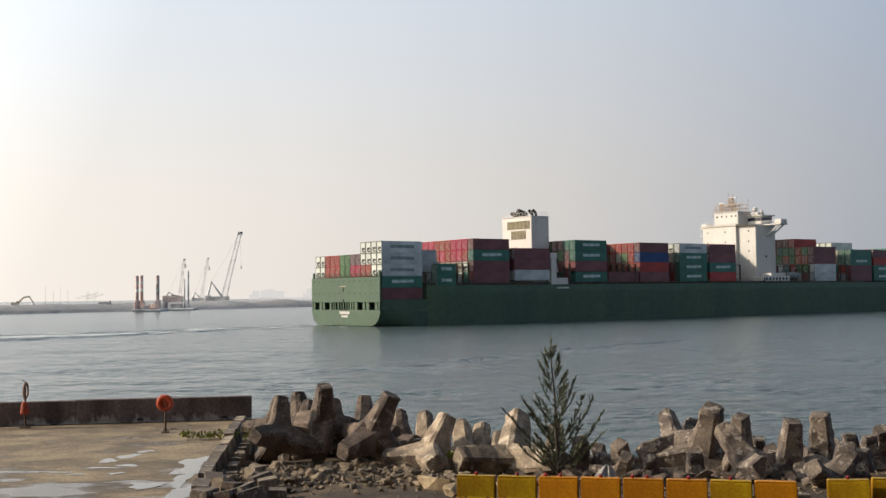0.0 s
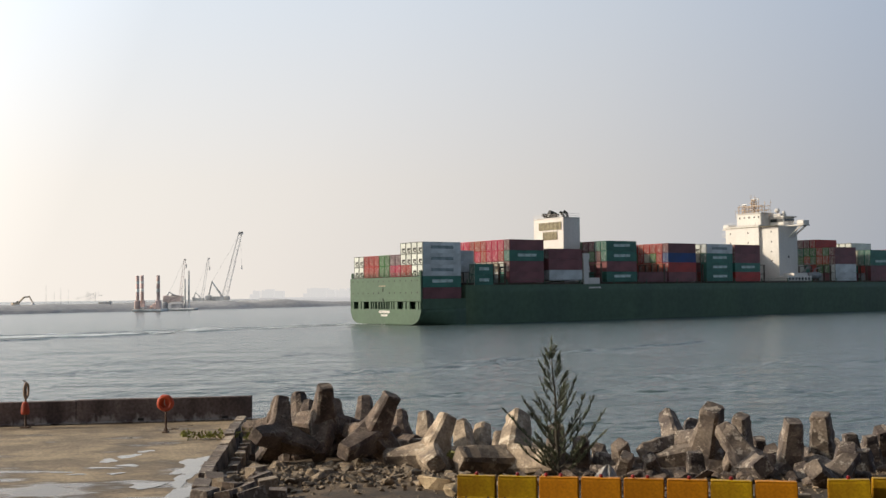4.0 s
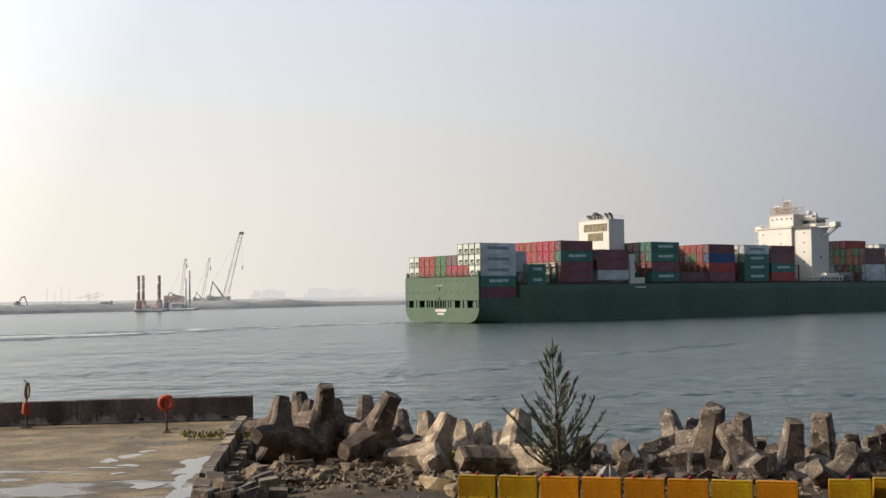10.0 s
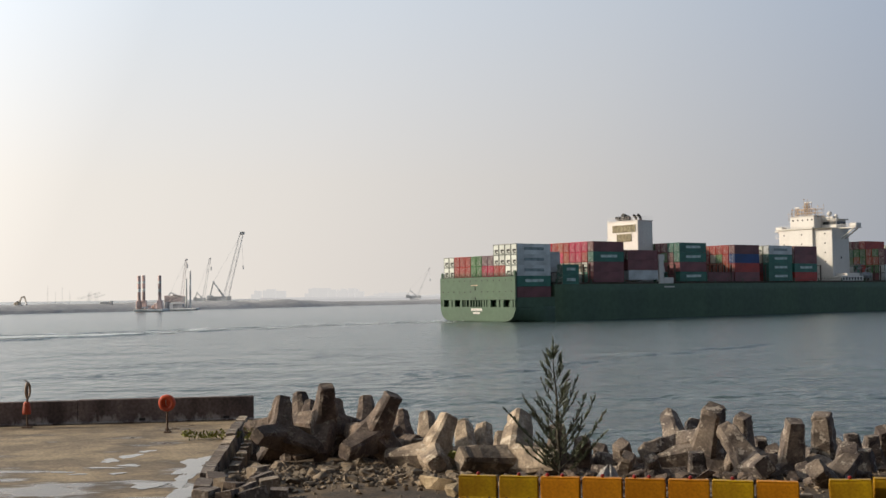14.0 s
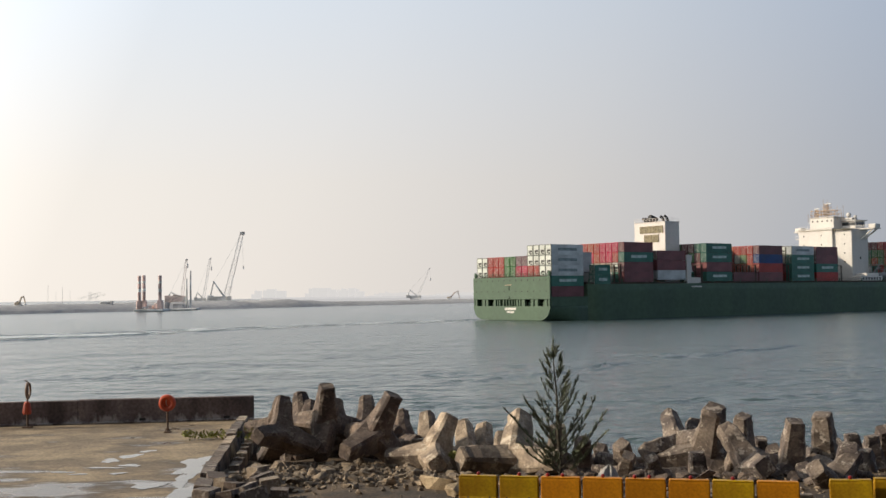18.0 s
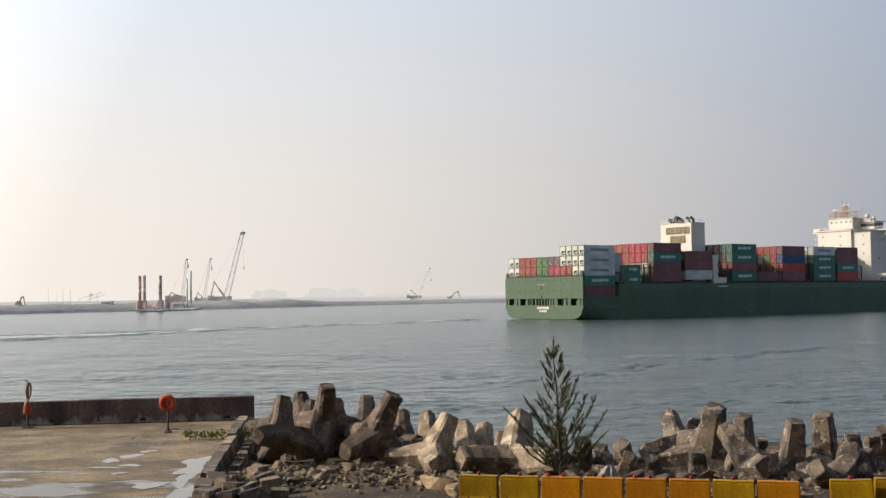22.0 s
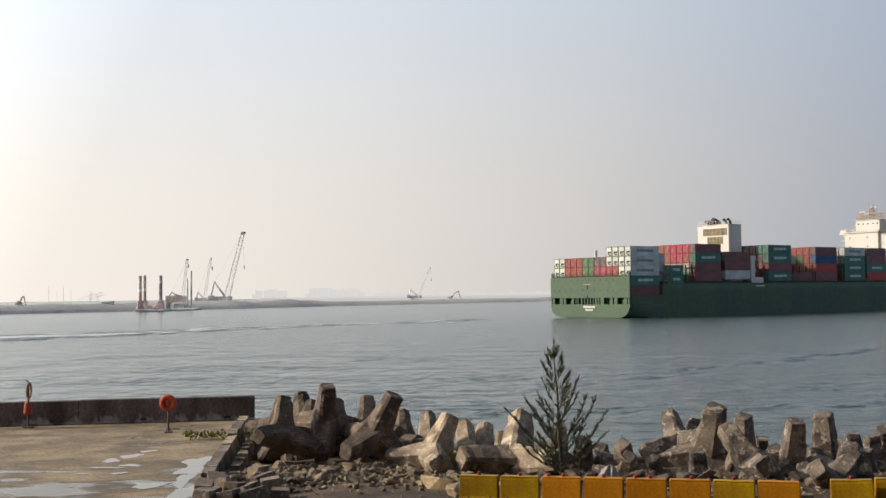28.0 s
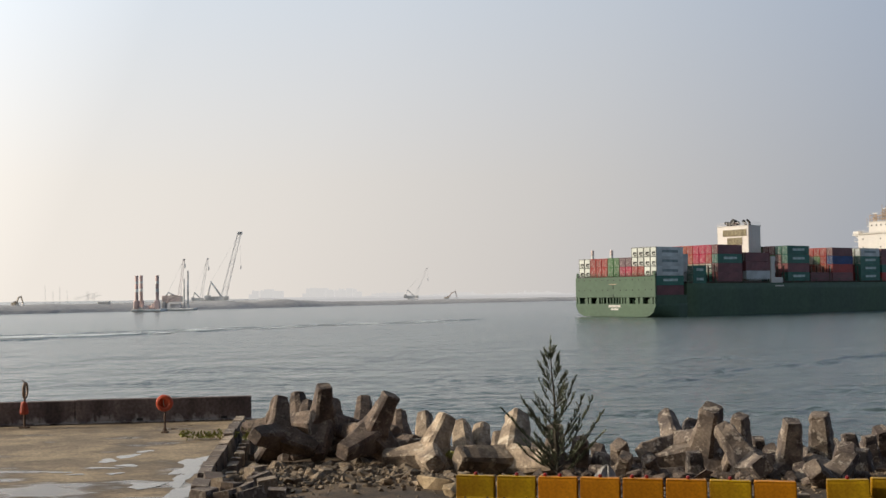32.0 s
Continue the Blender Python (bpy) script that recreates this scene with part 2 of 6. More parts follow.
LEAF = mat("creeper_leaves", (0.24, 0.24, 0.04), 0.6, vary=0.35, grain=6, bump=0.05, spread=0.3)
HULL = mat("hull_green_paint", (0.071, 0.119, 0.074), 0.6, vary=0.2, grain=0.15, dark=(0.060, 0.101, 0.066), bump=0.03, streak=4.0)
HULL.node_tree.nodes["Principled BSDF"].inputs["Specular IOR Level"].default_value = 0.35
DECK = mat("deck_paint", (0.10, 0.07, 0.05), 0.8, vary=0.3, grain=0.4)
HOUSE = mat("ship_white_paint", (0.64, 0.61, 0.57), 0.5, vary=0.12, grain=0.3, stain=0.12, bump=0.02, streak=4.0)
GLASS = mat("window_glass", (0.03, 0.035, 0.04), 0.08, vary=0.1, bump=0.0)
LOUVRE = mat("louvre_paint", (0.30, 0.26, 0.15), 0.6, vary=0.2)
BLACKP = mat("soot_and_hole_black", (0.02, 0.018, 0.016), 0.7, vary=0.3)
MASTC = mat("mast_paint", (0.55, 0.40, 0.27), 0.6, vary=0.2)
SIGNW = mat("white_lettering", (0.52, 0.64, 0.61), 0.6, vary=0.15, grain=1)
SIGND = mat("dark_lettering", (0.27, 0.33, 0.34), 0.6, vary=0.15, grain=1)
LOWGREY = mat("grey_deckhouse_paint", (0.30, 0.31, 0.32), 0.6, vary=0.2)
GALV = mat("galvanised_steel", (0.6, 0.58, 0.52), 0.5, metal=0.2, vary=0.2)
# teal and maroon are raised and greyed: distance haze put into the paint
BOXES = {
    "white": ((0.70, 0.72, 0.66), "white refrigerated"), "grey": ((0.60, 0.63, 0.64), "light grey steel"),
    "teal": ((0.055, 0.175, 0.135), "dark green steel"), "maroon": ((0.20, 0.075, 0.08), "dark maroon steel"),
    "red": ((0.42, 0.055, 0.045), "faded red steel"), "pink": ((0.55, 0.03, 0.095), "crimson steel"),
    "green": ((0.09, 0.22, 0.08), "mid green steel"), "blue": ((0.025, 0.07, 0.22), "blue steel"),
    "orange": ((0.48, 0.11, 0.06), "orange-red steel"), "mauve": ((0.25, 0.15, 0.17), "dull mauve steel"), "cream": ((0.6, 0.52, 0.4), "cream steel"),
}
PAINT = {k: mat("container_" + k, c, 0.45, vary=0.2, grain=0.5, stain=0.3, bump=0.35, spread=0.15, ridges=3.4) for k, (c, _) in BOXES.items()}
for paint in PAINT.values():
    paint.node_tree.nodes["Principled BSDF"].inputs["Specular IOR Level"].default_value = 0.3
# far paints are paler than real ones: the air's haze is put into them
FARROCK = mat("haze_pale_rubble", (0.40, 0.392, 0.40), 0.95, vary=0.3, grain=0.06, dark=(0.31, 0.305, 0.312), bump=0.4)
FARSTEEL = mat("haze_pale_steel", (0.92, 0.90, 0.87), 0.7, vary=0.15, grain=0.3)
FARRED = mat("haze_pale_red_steel", (0.86, 0.69, 0.63), 0.7, vary=0.15, grain=0.3)
LEGRED = mat("haze_pale_leg_paint", (0.86, 0.62, 0.56), 0.8, vary=0.25, grain=0.25)
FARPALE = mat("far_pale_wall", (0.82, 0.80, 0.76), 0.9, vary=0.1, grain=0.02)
# haze over the distant halls is put in as an even glow
SKYLINE = mat("skyline_haze_glow", (0.04, 0.04, 0.04), 1.0, vary=0.1, grain=0.02)
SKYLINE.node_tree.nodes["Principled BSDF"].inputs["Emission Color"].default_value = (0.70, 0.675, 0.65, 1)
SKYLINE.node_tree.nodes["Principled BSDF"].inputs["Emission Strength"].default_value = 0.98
# the coast glows too, in place of haze
COAST = mat("coast_haze_glow", (0.04, 0.04, 0.04), 1.0, vary=0.1, grain=0.01)
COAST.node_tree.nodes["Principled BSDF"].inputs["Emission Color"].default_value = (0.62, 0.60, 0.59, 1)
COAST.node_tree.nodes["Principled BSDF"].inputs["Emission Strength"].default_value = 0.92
# the same haze paleness in three more steels
FARDARK = mat("haze_pale_grey_steel", (0.66, 0.63, 0.63), 0.7, vary=0.2, grain=0.3)
FARRUST = mat("haze_pale_rusty_steel", (0.52, 0.40, 0.34), 0.7, vary=0.15, grain=0.3)
FARYEL = mat("haze_pale_yellow_steel", (0.74, 0.60, 0.44), 0.7, vary=0.15, grain=0.3)
# foam, painted paler for the sky's reflection in the smooth slick beside it
FOAM = mat("foam_and_bright_slick", (0.92, 0.95, 0.97), 0.5, vary=0.15, grain=0.25, dark=(0.72, 0.75, 0.76), bump=0.2)

# ---- mesh helpers ----


def link(name, bm, material, parent=None, label=""):
    me = bpy.data.meshes.new(name)
    bm.normal_update()
    bm.to_mesh(me)
    bm.free()
    for m in material if isinstance(material, (list, tuple)) else [material]:
        me.materials.append(m)
    ob = new(name, me)
    if parent:
        ob.parent = parent
    if label:
        ob["label"] = label
    return ob


def part(name, bm, material, parent, label=""):
    return link(name, bm, material, parent, label)


def share(name, me, m, parent=None, label=""):
    ob = new(name, me)
    ob.matrix_basis = m
    if parent:
        ob.parent = parent
    if label:
        ob["label"] = label
    return ob


def box(bm, lo, hi, bevel=0.0, turn=None, index=0):
    """A block from corner lo to corner hi, its edges chamfered; turn: a pose applied to it."""
    (x0, y0, z0), (x1, y1, z1) = lo, hi
    b = min(bevel, (x1 - x0) * 0.45, (y1 - y0) * 0.45, (z1 - z0) * 0.45)
    vs = []
    if b <= 0:
        co = [(x, y, z) for x in (x0, x1) for y in (y0, y1) for z in (z0, z1)]
        vs = [bm.verts.new(turn @ Vector(c) if turn else c) for c in co]
        for q in ((0, 1, 3, 2), (4, 6, 7, 5), (0, 4, 5, 1), (2, 3, 7, 6), (0, 2, 6, 4), (1, 5, 7, 3)):
            bm.faces.new([vs[i] for i in q]).material_index = index
        return vs
    for x, sx in ((x0, 1), (x1, -1)):
        for y, sy in ((y0, 1), (y1, -1)):
            for z, sz in ((z0, 1), (z1, -1)):
                for c in ((x, y + sy * b, z + sz * b), (x + sx * b, y, z + sz * b), (x + sx * b, y + sy * b, z)):
                    vs.append(bm.verts.new(turn @ Vector(c) if turn else c))
    r = bmesh.ops.convex_hull(bm, input=vs)
    for g in r["geom"]:
        if isinstance(g, bmesh.types.BMFace):
            g.material_index = index
    return vs


def tube(bm, p0, p1, r0, r1=None, n=8, caps=True, index=0):
    p0, p1 = Vector(p0), Vector(p1)
    r1 = r0 if r1 is None else r1
    d = (p1 - p0).normalized()
    a = d.orthogonal().normalized()
    b = d.cross(a)
    rings = []
    for p, r in ((p0, r0), (p1, r1)):
        rings.append([bm.verts.new(p + (a * math.cos(2 * math.pi * i / n) + b * math.sin(2 * math.pi * i / n)) * r) for i in range(n)])
    for i in range(n):
        bm.faces.new((rings[0][i], rings[0][(i + 1) % n], rings[1][(i + 1) % n], rings[1][i])).material_index = index
    if caps:
        bm.faces.new(rings[0][::-1]).material_index = index
        bm.faces.new(rings[1]).material_index = index


def bent(bm, pts, r, n=8):
    for p0, p1 in zip(pts, pts[1:]):
        tube(bm, p0, p1, r, r, n)


def ring(bm, centre, axis_u, axis_v, big, small, n=24, k=8):
    """A torus round centre in the plane of axis_u and axis_v."""
    c, u, v = Vector(centre), Vector(axis_u).normalized(), Vector(axis_v).normalized()
    w = u.cross(v)
    rows = []
    for i in range(n):
        a = 2 * math.pi * i / n
        out = u * math.cos(a) + v * math.sin(a)
        rows.append([bm.verts.new(c + out * (big + small * math.cos(2 * math.pi * j / k)) + w * small * math.sin(2 * math.pi * j / k)) for j in range(k)])
    for i in range(n):
        for j in range(k):
            bm.faces.new((rows[i][j], rows[(i + 1) % n][j], rows[(i + 1) % n][(j + 1) % k], rows[i][(j + 1) % k]))


def truss(bm, p0, p1, w0, w1, bays, r):
    """A lattice boom of four chords with lacing."""
    p0, p1 = Vector(p0), Vector(p1)
    d = (p1 - p0).normalized()
    a = d.cross(Vector((0, 1, 0))).normalized()
    b = d.cross(a)
    prev = None
    for i in range(bays + 1):
        f = i / bays
        w = w0 + (w1 - w0) * f
        c = p0.lerp(p1, f)
        cs = [c + (a * sx + b * sy) * w * 0.5 for sx, sy in ((-1, -1), (1, -1), (1, 1), (-1, 1))]
        if prev:
            for j in range(4):
                tube(bm, prev[j], cs[j], r, r, 4, False)
                tube(bm, prev[j], cs[(j + 1) % 4], r * 0.6, r * 0.6, 4, False)
        prev = cs


def empty(name, m=None, label="", category="", group="", kind=""):
    ob = new(name)
    if m is not None:
        ob.matrix_basis = m
    return tagged(ob, label, category, group, kind)


# ---- water and far horizon ----


def wave_height(x, y):
    """Wind chop: a sum of short crossing waves, dying out with the distance from the bank."""
    rnd = random.Random(8)
    z = np.zeros_like(x)
    for _ in range(26):
        length = 1.15 * 3.2 ** rnd.random()
        a = radians(rnd.gauss(60, 52))
        k = 2 * math.pi / length
        z += 0.0048 * length ** 0.9 * np.sin(k * (x * math.cos(a) + y * math.sin(a)) + rnd.uniform(0, 6.28) + 0.7 * np.sin(0.11 * x + 0.07 * y + rnd.uniform(0, 6.28)))
    group = np.zeros_like(x)
    for _ in range(7):
        k, a = 2 * math.pi / rnd.uniform(7, 26), radians(rnd.gauss(75, 35))
        group += np.sin(k * (x * math.cos(a) * 0.6 + y * math.sin(a)) + rnd.uniform(0, 6.28))
    z *= 0.45 + 0.75 * np.clip(group / 2.2, 0, 1.6)
    return z * np.clip((230.0 - y) / 120.0, 0, 1) * np.clip((75.0 - abs(x)) / 12.0, 0, 1)


xs = np.concatenate([np.linspace(-3400, -130, 12), np.arange(-75, 75.01, 0.33), np.linspace(130, 3400, 12)])
ys = np.concatenate([np.linspace(-300, 30, 4), np.arange(40, 110, 0.30), np.arange(110, 240, 0.7), np.linspace(250, 3600, 14)])
gx, gy = np.meshgrid(xs, ys)
gz = wave_height(gx, gy)
me = bpy.data.meshes.new("water")
w, h = len(xs), len(ys)
first = (np.arange(h - 1)[:, None] * w + np.arange(w - 1)[None, :]).ravel()
quads = np.stack([first, first + 1, first + 1 + w, first + w], 1)
me.vertices.add(w * h)
me.vertices.foreach_set("co", np.stack([gx, gy, gz], -1).astype(np.float32).ravel())
me.loops.add(quads.size)
me.loops.foreach_set("vertex_index", quads.astype(np.int32).ravel())
me.polygons.add(len(quads))
me.polygons.foreach_set("loop_start", np.arange(0, quads.size, 4, dtype=np.int32))
me.polygons.foreach_set("use_smooth", np.ones(len(quads), dtype=bool))
me.update(calc_edges=True)
me.materials.append(WATER)
water = tagged(new("water", me), "grey-blue rippled harbour water under a hazy sky", "water", kind="structure")


def land_height(x, y):
    """The near bank: level ground, then a slope down under the blocks into the water."""
    k = max(0.0, min(1.0, (2.0 - x) / 5.0))
    z = 2.08 - max(0.0, min(y, 43.5) - 36) * 0.11 * (1 - 0.75 * k) - max(0.0, y - 43.5) * (0.42 - 0.08 * k)
    z += 0.16 * noise.noise((x * 0.45, y * 0.45, 3.0)) * min(1.0, max(0.0, (y - 31.5) / 3)) + 0.05 * noise.noise((x * 1.9, y * 1.9, 1.0)) * (1 if y > 31 else 0)
    z -= 0.12 * max(0.0, min(1.0, (-4.0 - x) / 1.5)) * max(0.0, min(1.0, (y - 37.6) / 2.5))
    return max(z, -2.5)


bm = bmesh.new()
xs = [-60 + 2.0 * i for i in range(18)] + [-24 + 0.4 * i for i in range(115)] + [22 + 4.0 * i for i in range(20)]
ys = [-60 + 10.0 * i for i in range(9)] + [31.2 + 0.35 * i for i in range(76)]
grid = [[bm.verts.new((x, y, land_height(x, y))) for x in xs] for y in ys]
for r0, r1 in zip(grid, grid[1:]):
    for i in range(len(xs) - 1):
        bm.faces.new((r0[i], r0[i + 1], r1[i + 1], r1[i]))
ground = tagged(link("ground", bm, DIRT), "bare stony earth bank sloping into the harbour", "ground", kind="structure")
for p in ground.data.polygons:
    p.use_smooth = True
bm = bmesh.new()
box(bm, (-60, -60, 2.0), (98, 31.72, 2.15))
tagged(link("road", bm, ROADM), "dark asphalt road beside the harbour bank", "road", kind="structure")
bm = bmesh.new()
for i in range(60):
    if 15 < i < 18:
        continue          # broken away under the fallen tetrapod
    box(bm, (-5.8 + i, 31.73, 1.85), (-5.8 + i + 0.98, 31.95, 2.27), 0.02)
tagged(link("kerb", bm, KERB), "worn grey concrete kerb along the road", "kerb", kind="structure")
# unseen wall added at the viewer's back, to keep sky light off the bank
bm = bmesh.new()
box(bm, (-60, -18, 2.0), (98, -3.0, 44), 0.1)
tagged(link("wall_behind", bm, WALLC), "unseen plain concrete wall added behind the road to block sky light", "wall", kind="structure")

# ---- pier ----
bm = bmesh.new()
base = [(-60, 31.73), (-7.25, 31.73), (-7.6, 36.0), (-8.3, 41.5), (-8.95, 47.0), (-9.5, 51.5), (-8.75, 52.6), (-8.75, 54.0), (-60, 47.2)]
top = [bm.verts.new((x, y, 2.2)) for x, y in base]
low = [bm.verts.new((x, y, -2.5)) for x, y in base]
bm.faces.new(top)
bm.faces.new(low[::-1])
for i in range(len(base)):
    j = (i + 1) % len(base)
    bm.faces.new((top[j], top[i], low[i], low[j]))
tagged(link("pier", bm, PIER), "worn tan concrete pier deck with damp patches", "pier", kind="structure")

WALL_END, WALL_WAY = Vector((-9.05, 53.51, 2.2)), Vector((-11.72, -1.62, 0)).normalized()
wall_turn = Matrix.Translation(WALL_END) @ Matrix.Rotation(math.atan2(-WALL_WAY.y, -WALL_WAY.x), 4, "Z")
wall = empty("wall_parapet", wall_turn, "dark stained concrete parapet wall at the pier's edge", "wall", kind="structure")
bm = bmesh.new()
x = 0.0
for i in range(12):
    box(bm, (x - 4.0 + 0.012, 0, 0), (x, 0.45, 1.09 + 0.015 * math.sin(i * 2.3)), 0.03)
    x -= 4.0
part("wall_segment", bm, WALLC, wall)
# each drain is a black plate, the hole's inner shade put into its colour
bm = bmesh.new()
for d in (1.26, 5.1):
    box(bm, (-d - 0.14, -0.02, 0.0), (-d + 0.14, 0.02, 0.2), 0.02)
part("drain_hole", bm, BLACKP, wall, "small drain openings drawn as black plates")
bm = bmesh.new()
box(bm, (-48, -0.16, 0.0), (0, -0.01, 0.09), 0.03)
part("footing", bm, WALLC, wall)


def puddle(cx, cy, pieces, seed):
    """A shallow irregular pool on the pier deck."""
    rnd = random.Random(seed)
    for z, (px, py, rx, ry) in enumerate(pieces):
        bm = bmesh.new()
        n = 72
        k = [rnd.uniform(0, 6.28) for _ in range(3)]
        vs = []
        for i in range(n):
            a = 2 * math.pi * i / n
            r = 1 + 0.22 * math.sin(2 * a + k[0]) + 0.16 * math.sin(3 * a + k[1]) + 0.12 * math.sin(5 * a + k[2]) + 0.35 * noise.noise((2.2 * math.cos(a) + seed, 2.2 * math.sin(a), 4.0 + z)) + 0.22 * noise.noise((7 * math.cos(a), 7 * math.sin(a) + seed, z))
            vs.append(bm.verts.new((cx + px + rx * r * math.cos(a), cy + py + ry * r * math.sin(a), 2.204 + 0.003 * z)))
        bm.faces.new(vs)
        tagged(link("puddle", bm, PUDDLE), "shallow rainwater puddle on the concrete pier deck", "puddle", "puddles on the pier")


puddle(-8.2, 36.0, [(-0.55, 4.2, 0.42, 1.3), (-0.4, 2.3, 0.34, 1.6), (-0.15, 0.2, 0.30, 1.3), (0.45, -2.4, 0.36, 2.1), (-1.0, -0.9, 0.6, 0.5)], 1)
puddle(-11.2, 40.0, [(-0.1, 2.9, 0.30, 0.30), (-0.35, 1.6, 0.30, 0.62), (-0.75, 0.5, 0.34, 0.42), (0.25, -0.7, 0.45, 0.24), (-0.5, -1.2, 0.6, 0.16), (0.35, -2.5, 0.24, 0.22), (-1.6, -2.1, 0.40, 0.13), (-0.9, -2.6, 0.30, 0.12)], 2)


def life_ring(x, y):
    """Round orange ring on its board, on a short post."""
    t = empty("lifebuoy_stand", pose(x, y, 2.2), "orange lifebuoy hung on a short rusty steel post", "lifebuoy", "lifebuoy stands")
    bm = bmesh.new()
    tube(bm, (0, 0, 0), (0, 0, 1.55), 0.045, 0.045, 10)
    box(bm, (-0.14, -0.14, 0), (0.14, 0.14, 0.05), 0.01)
    for k in range(4):
        a = math.pi / 2 * k
        tube(bm, (0.11 * math.cos(a), 0.11 * math.sin(a), 0.03), (0, 0, 0.28), 0.018, 0.018, 6)
    part("post", bm, RUST, t)
    bm = bmesh.new()
    ring(bm, (0, -0.09, 1.27), (1, 0, 0), (0, 0, 1), 0.265, 0.10)
    part("ring", bm, ORANGE, t, "orange foam lifebuoy ring")
    bm = bmesh.new()
    tube(bm, (0, -0.05, 1.27), (0, -0.0, 1.27), 0.36, 0.36, 28)
    part("backing_disc", bm, ORANGE, t)
    bm = bmesh.new()
    bent(bm, [(-0.03, -0.08, 1.42), (-0.05, -0.08, 1.30), (-0.02, -0.08, 1.18), (0.03, -0.08, 1.16)], 0.012, 6)
    part("rope", bm, WHITEP, t, "pale rope and bands")
    return t


life_ring(-11.93, 48.7)


def rope_stand(x, y):
    t = empty("lifebuoy_stand", pose(x, y, 2.2), "rusty post carrying a coiled ring above an orange case", "lifebuoy", "lifebuoy stands")
    bm = bmesh.new()
    tube(bm, (0, 0, 0), (0, 0, 2.05), 0.05, 0.045, 10)
    box(bm, (-0.2, -0.15, 0), (0.2, 0.15, 0.06), 0.01)
    bent(bm, [(0, 0, 2.05), (-0.06, 0, 2.12), (-0.14, 0, 2.13)], 0.03, 6)
    part("post", bm, RUST, t)
    bm = bmesh.new()
    ring(bm, (0.05, -0.07, 1.68), (-0.08, 0.997, 0), (0, 0, 1), 0.34, 0.052)
    part("ring", bm, RINGP, t, "bleached tan ring")
    bm = bmesh.new()
    pts = []
    for (z, r) in ((0.62, 0.17), (0.70, 0.20), (0.92, 0.18), (1.12, 0.14), (1.18, 0.08)):
        pts.append([bm.verts.new((r * math.cos(2 * math.pi * i / 14), -0.06 + r * 0.8 * math.sin(2 * math.pi * i / 14), z)) for i in range(14)])
    for r0, r1 in zip(pts, pts[1:]):
        for i in range(14):
            bm.faces.new((r0[i], r0[(i + 1) % 14], r1[(i + 1) % 14], r1[i]))
    bm.faces.new(pts[0][::-1])
    bm.faces.new(pts[-1])
    part("case", bm, ORANGE, t, "orange plastic case")
    return t


rope_stand(-18.85, 51.2)

# ---- broken edge of the pier ----


def broken_block(lo, hi, turn, seed):
    rnd = random.Random(seed)
    bm = bmesh.new()
    vs = []
    for x in (lo[0], hi[0]):
        for y in (lo[1], hi[1]):
            for z in (lo[2], hi[2]):
                for k in range(3):
                    e = [0.0, 0.0, 0.0]
                    e[k] = rnd.uniform(0.015, 0.08)
                    s = (1 if x == lo[0] else -1, 1 if y == lo[1] else -1, 1 if z == lo[2] else -1)
                    vs.append(bm.verts.new((x + s[0] * e[0], y + s[1] * e[1], z + s[2] * e[2])))
    bmesh.ops.convex_hull(bm, input=vs)
    ob = link("concrete_block", bm, (CONCRETE, PALECON, CONCRETE, DARKCON)[seed % 4])
    ob.matrix_basis = turn
    return tagged(ob, "broken squared concrete block along the pier's edge", "concrete block", "blocks of the broken pier edge")


rnd = random.Random(5)
y = 36.2
for i in range(30):
    f = (y - 32.4) / 19.6
    x = -7.4 - 1.95 * f
    w, ln = rnd.uniform(0.36, 0.42), rnd.uniform(1.3, 2.6)
    broken_block((-w / 2, -ln / 2, -0.7), (w / 2, ln / 2, 0.04 + 0.22 * f + rnd.uniform(-0.04, 0.05)), pose(x, y + ln / 2, 2.3, rnd.uniform(-1, 1), rnd.uniform(-4, 4), 6 + rnd.uniform(-1, 1)), 50 + i)
    y += ln + rnd.uniform(0.0, 0.05)
    if y > 51.6:
        break

# the lower row beside it, like the rungs of a ladder, with gaps between them
y = 35.4
for i in range(26):
    f = (y - 32.4) / 19.6
    w, ln = rnd.uniform(0.28, 0.38), rnd.uniform(0.3, 0.5)
    broken_block((-w / 2, -ln / 2, -0.85), (w / 2, ln / 2, 0.2 * f + rnd.uniform(-0.12, 0.02)), pose(-6.58 - 2.0 * f + rnd.uniform(-0.03, 0.03), y, 2.17, rnd.uniform(-4, 4), rnd.uniform(-5, 5), 6 + rnd.uniform(-6, 6)), 90 + i)
    y += ln + rnd.uniform(0.3, 0.6)
    if y > 50.8:
        break

# tumbled blocks at the foot
for k, (x, y, sx, sy, sz, rz) in enumerate(((-7.2, 35.4, 0.28, 0.5, 0.3, 14), (-7.2, 33.6, 0.24, 0.5, 0.3, 6), (-6.75, 34.6, 0.22, 0.46, 0.26, -10), (-6.95, 32.9, 0.26, 0.42, 0.26, -14), (-6.35, 34.0, 0.2, 0.34, 0.24, -18), (-5.95, 33.9, 0.2, 0.4, 0.22, -22), (-5.35, 34.5, 0.28, 0.3, 0.3, 12),
                                             (-5.65, 32.9, 0.42, 0.3, 0.25, 32), (-6.3, 32.8, 0.24, 0.36, 0.24, -8), (-5.75, 35.6, 0.34, 0.22, 0.2, 40), (-6.1, 36.8, 0.22, 0.3, 0.25, -30), (-4.9, 33.3, 0.26, 0.22, 0.2, 5))):
    broken_block((-sx, -sy, -0.3), (sx, sy, sz), pose(x, y, land_height(x, y) + 0.12, rnd.uniform(-14, 14), rnd.uniform(-14, 14), rz), 131 + k)

# ---- tetrapods ----


LEGS = [Vector((0, 0, 1)), Vector((0.9428, 0, -1 / 3)), Vector((-0.4714, 0.8165, -1 / 3)), Vector((-0.4714, -0.8165, -1 / 3))]


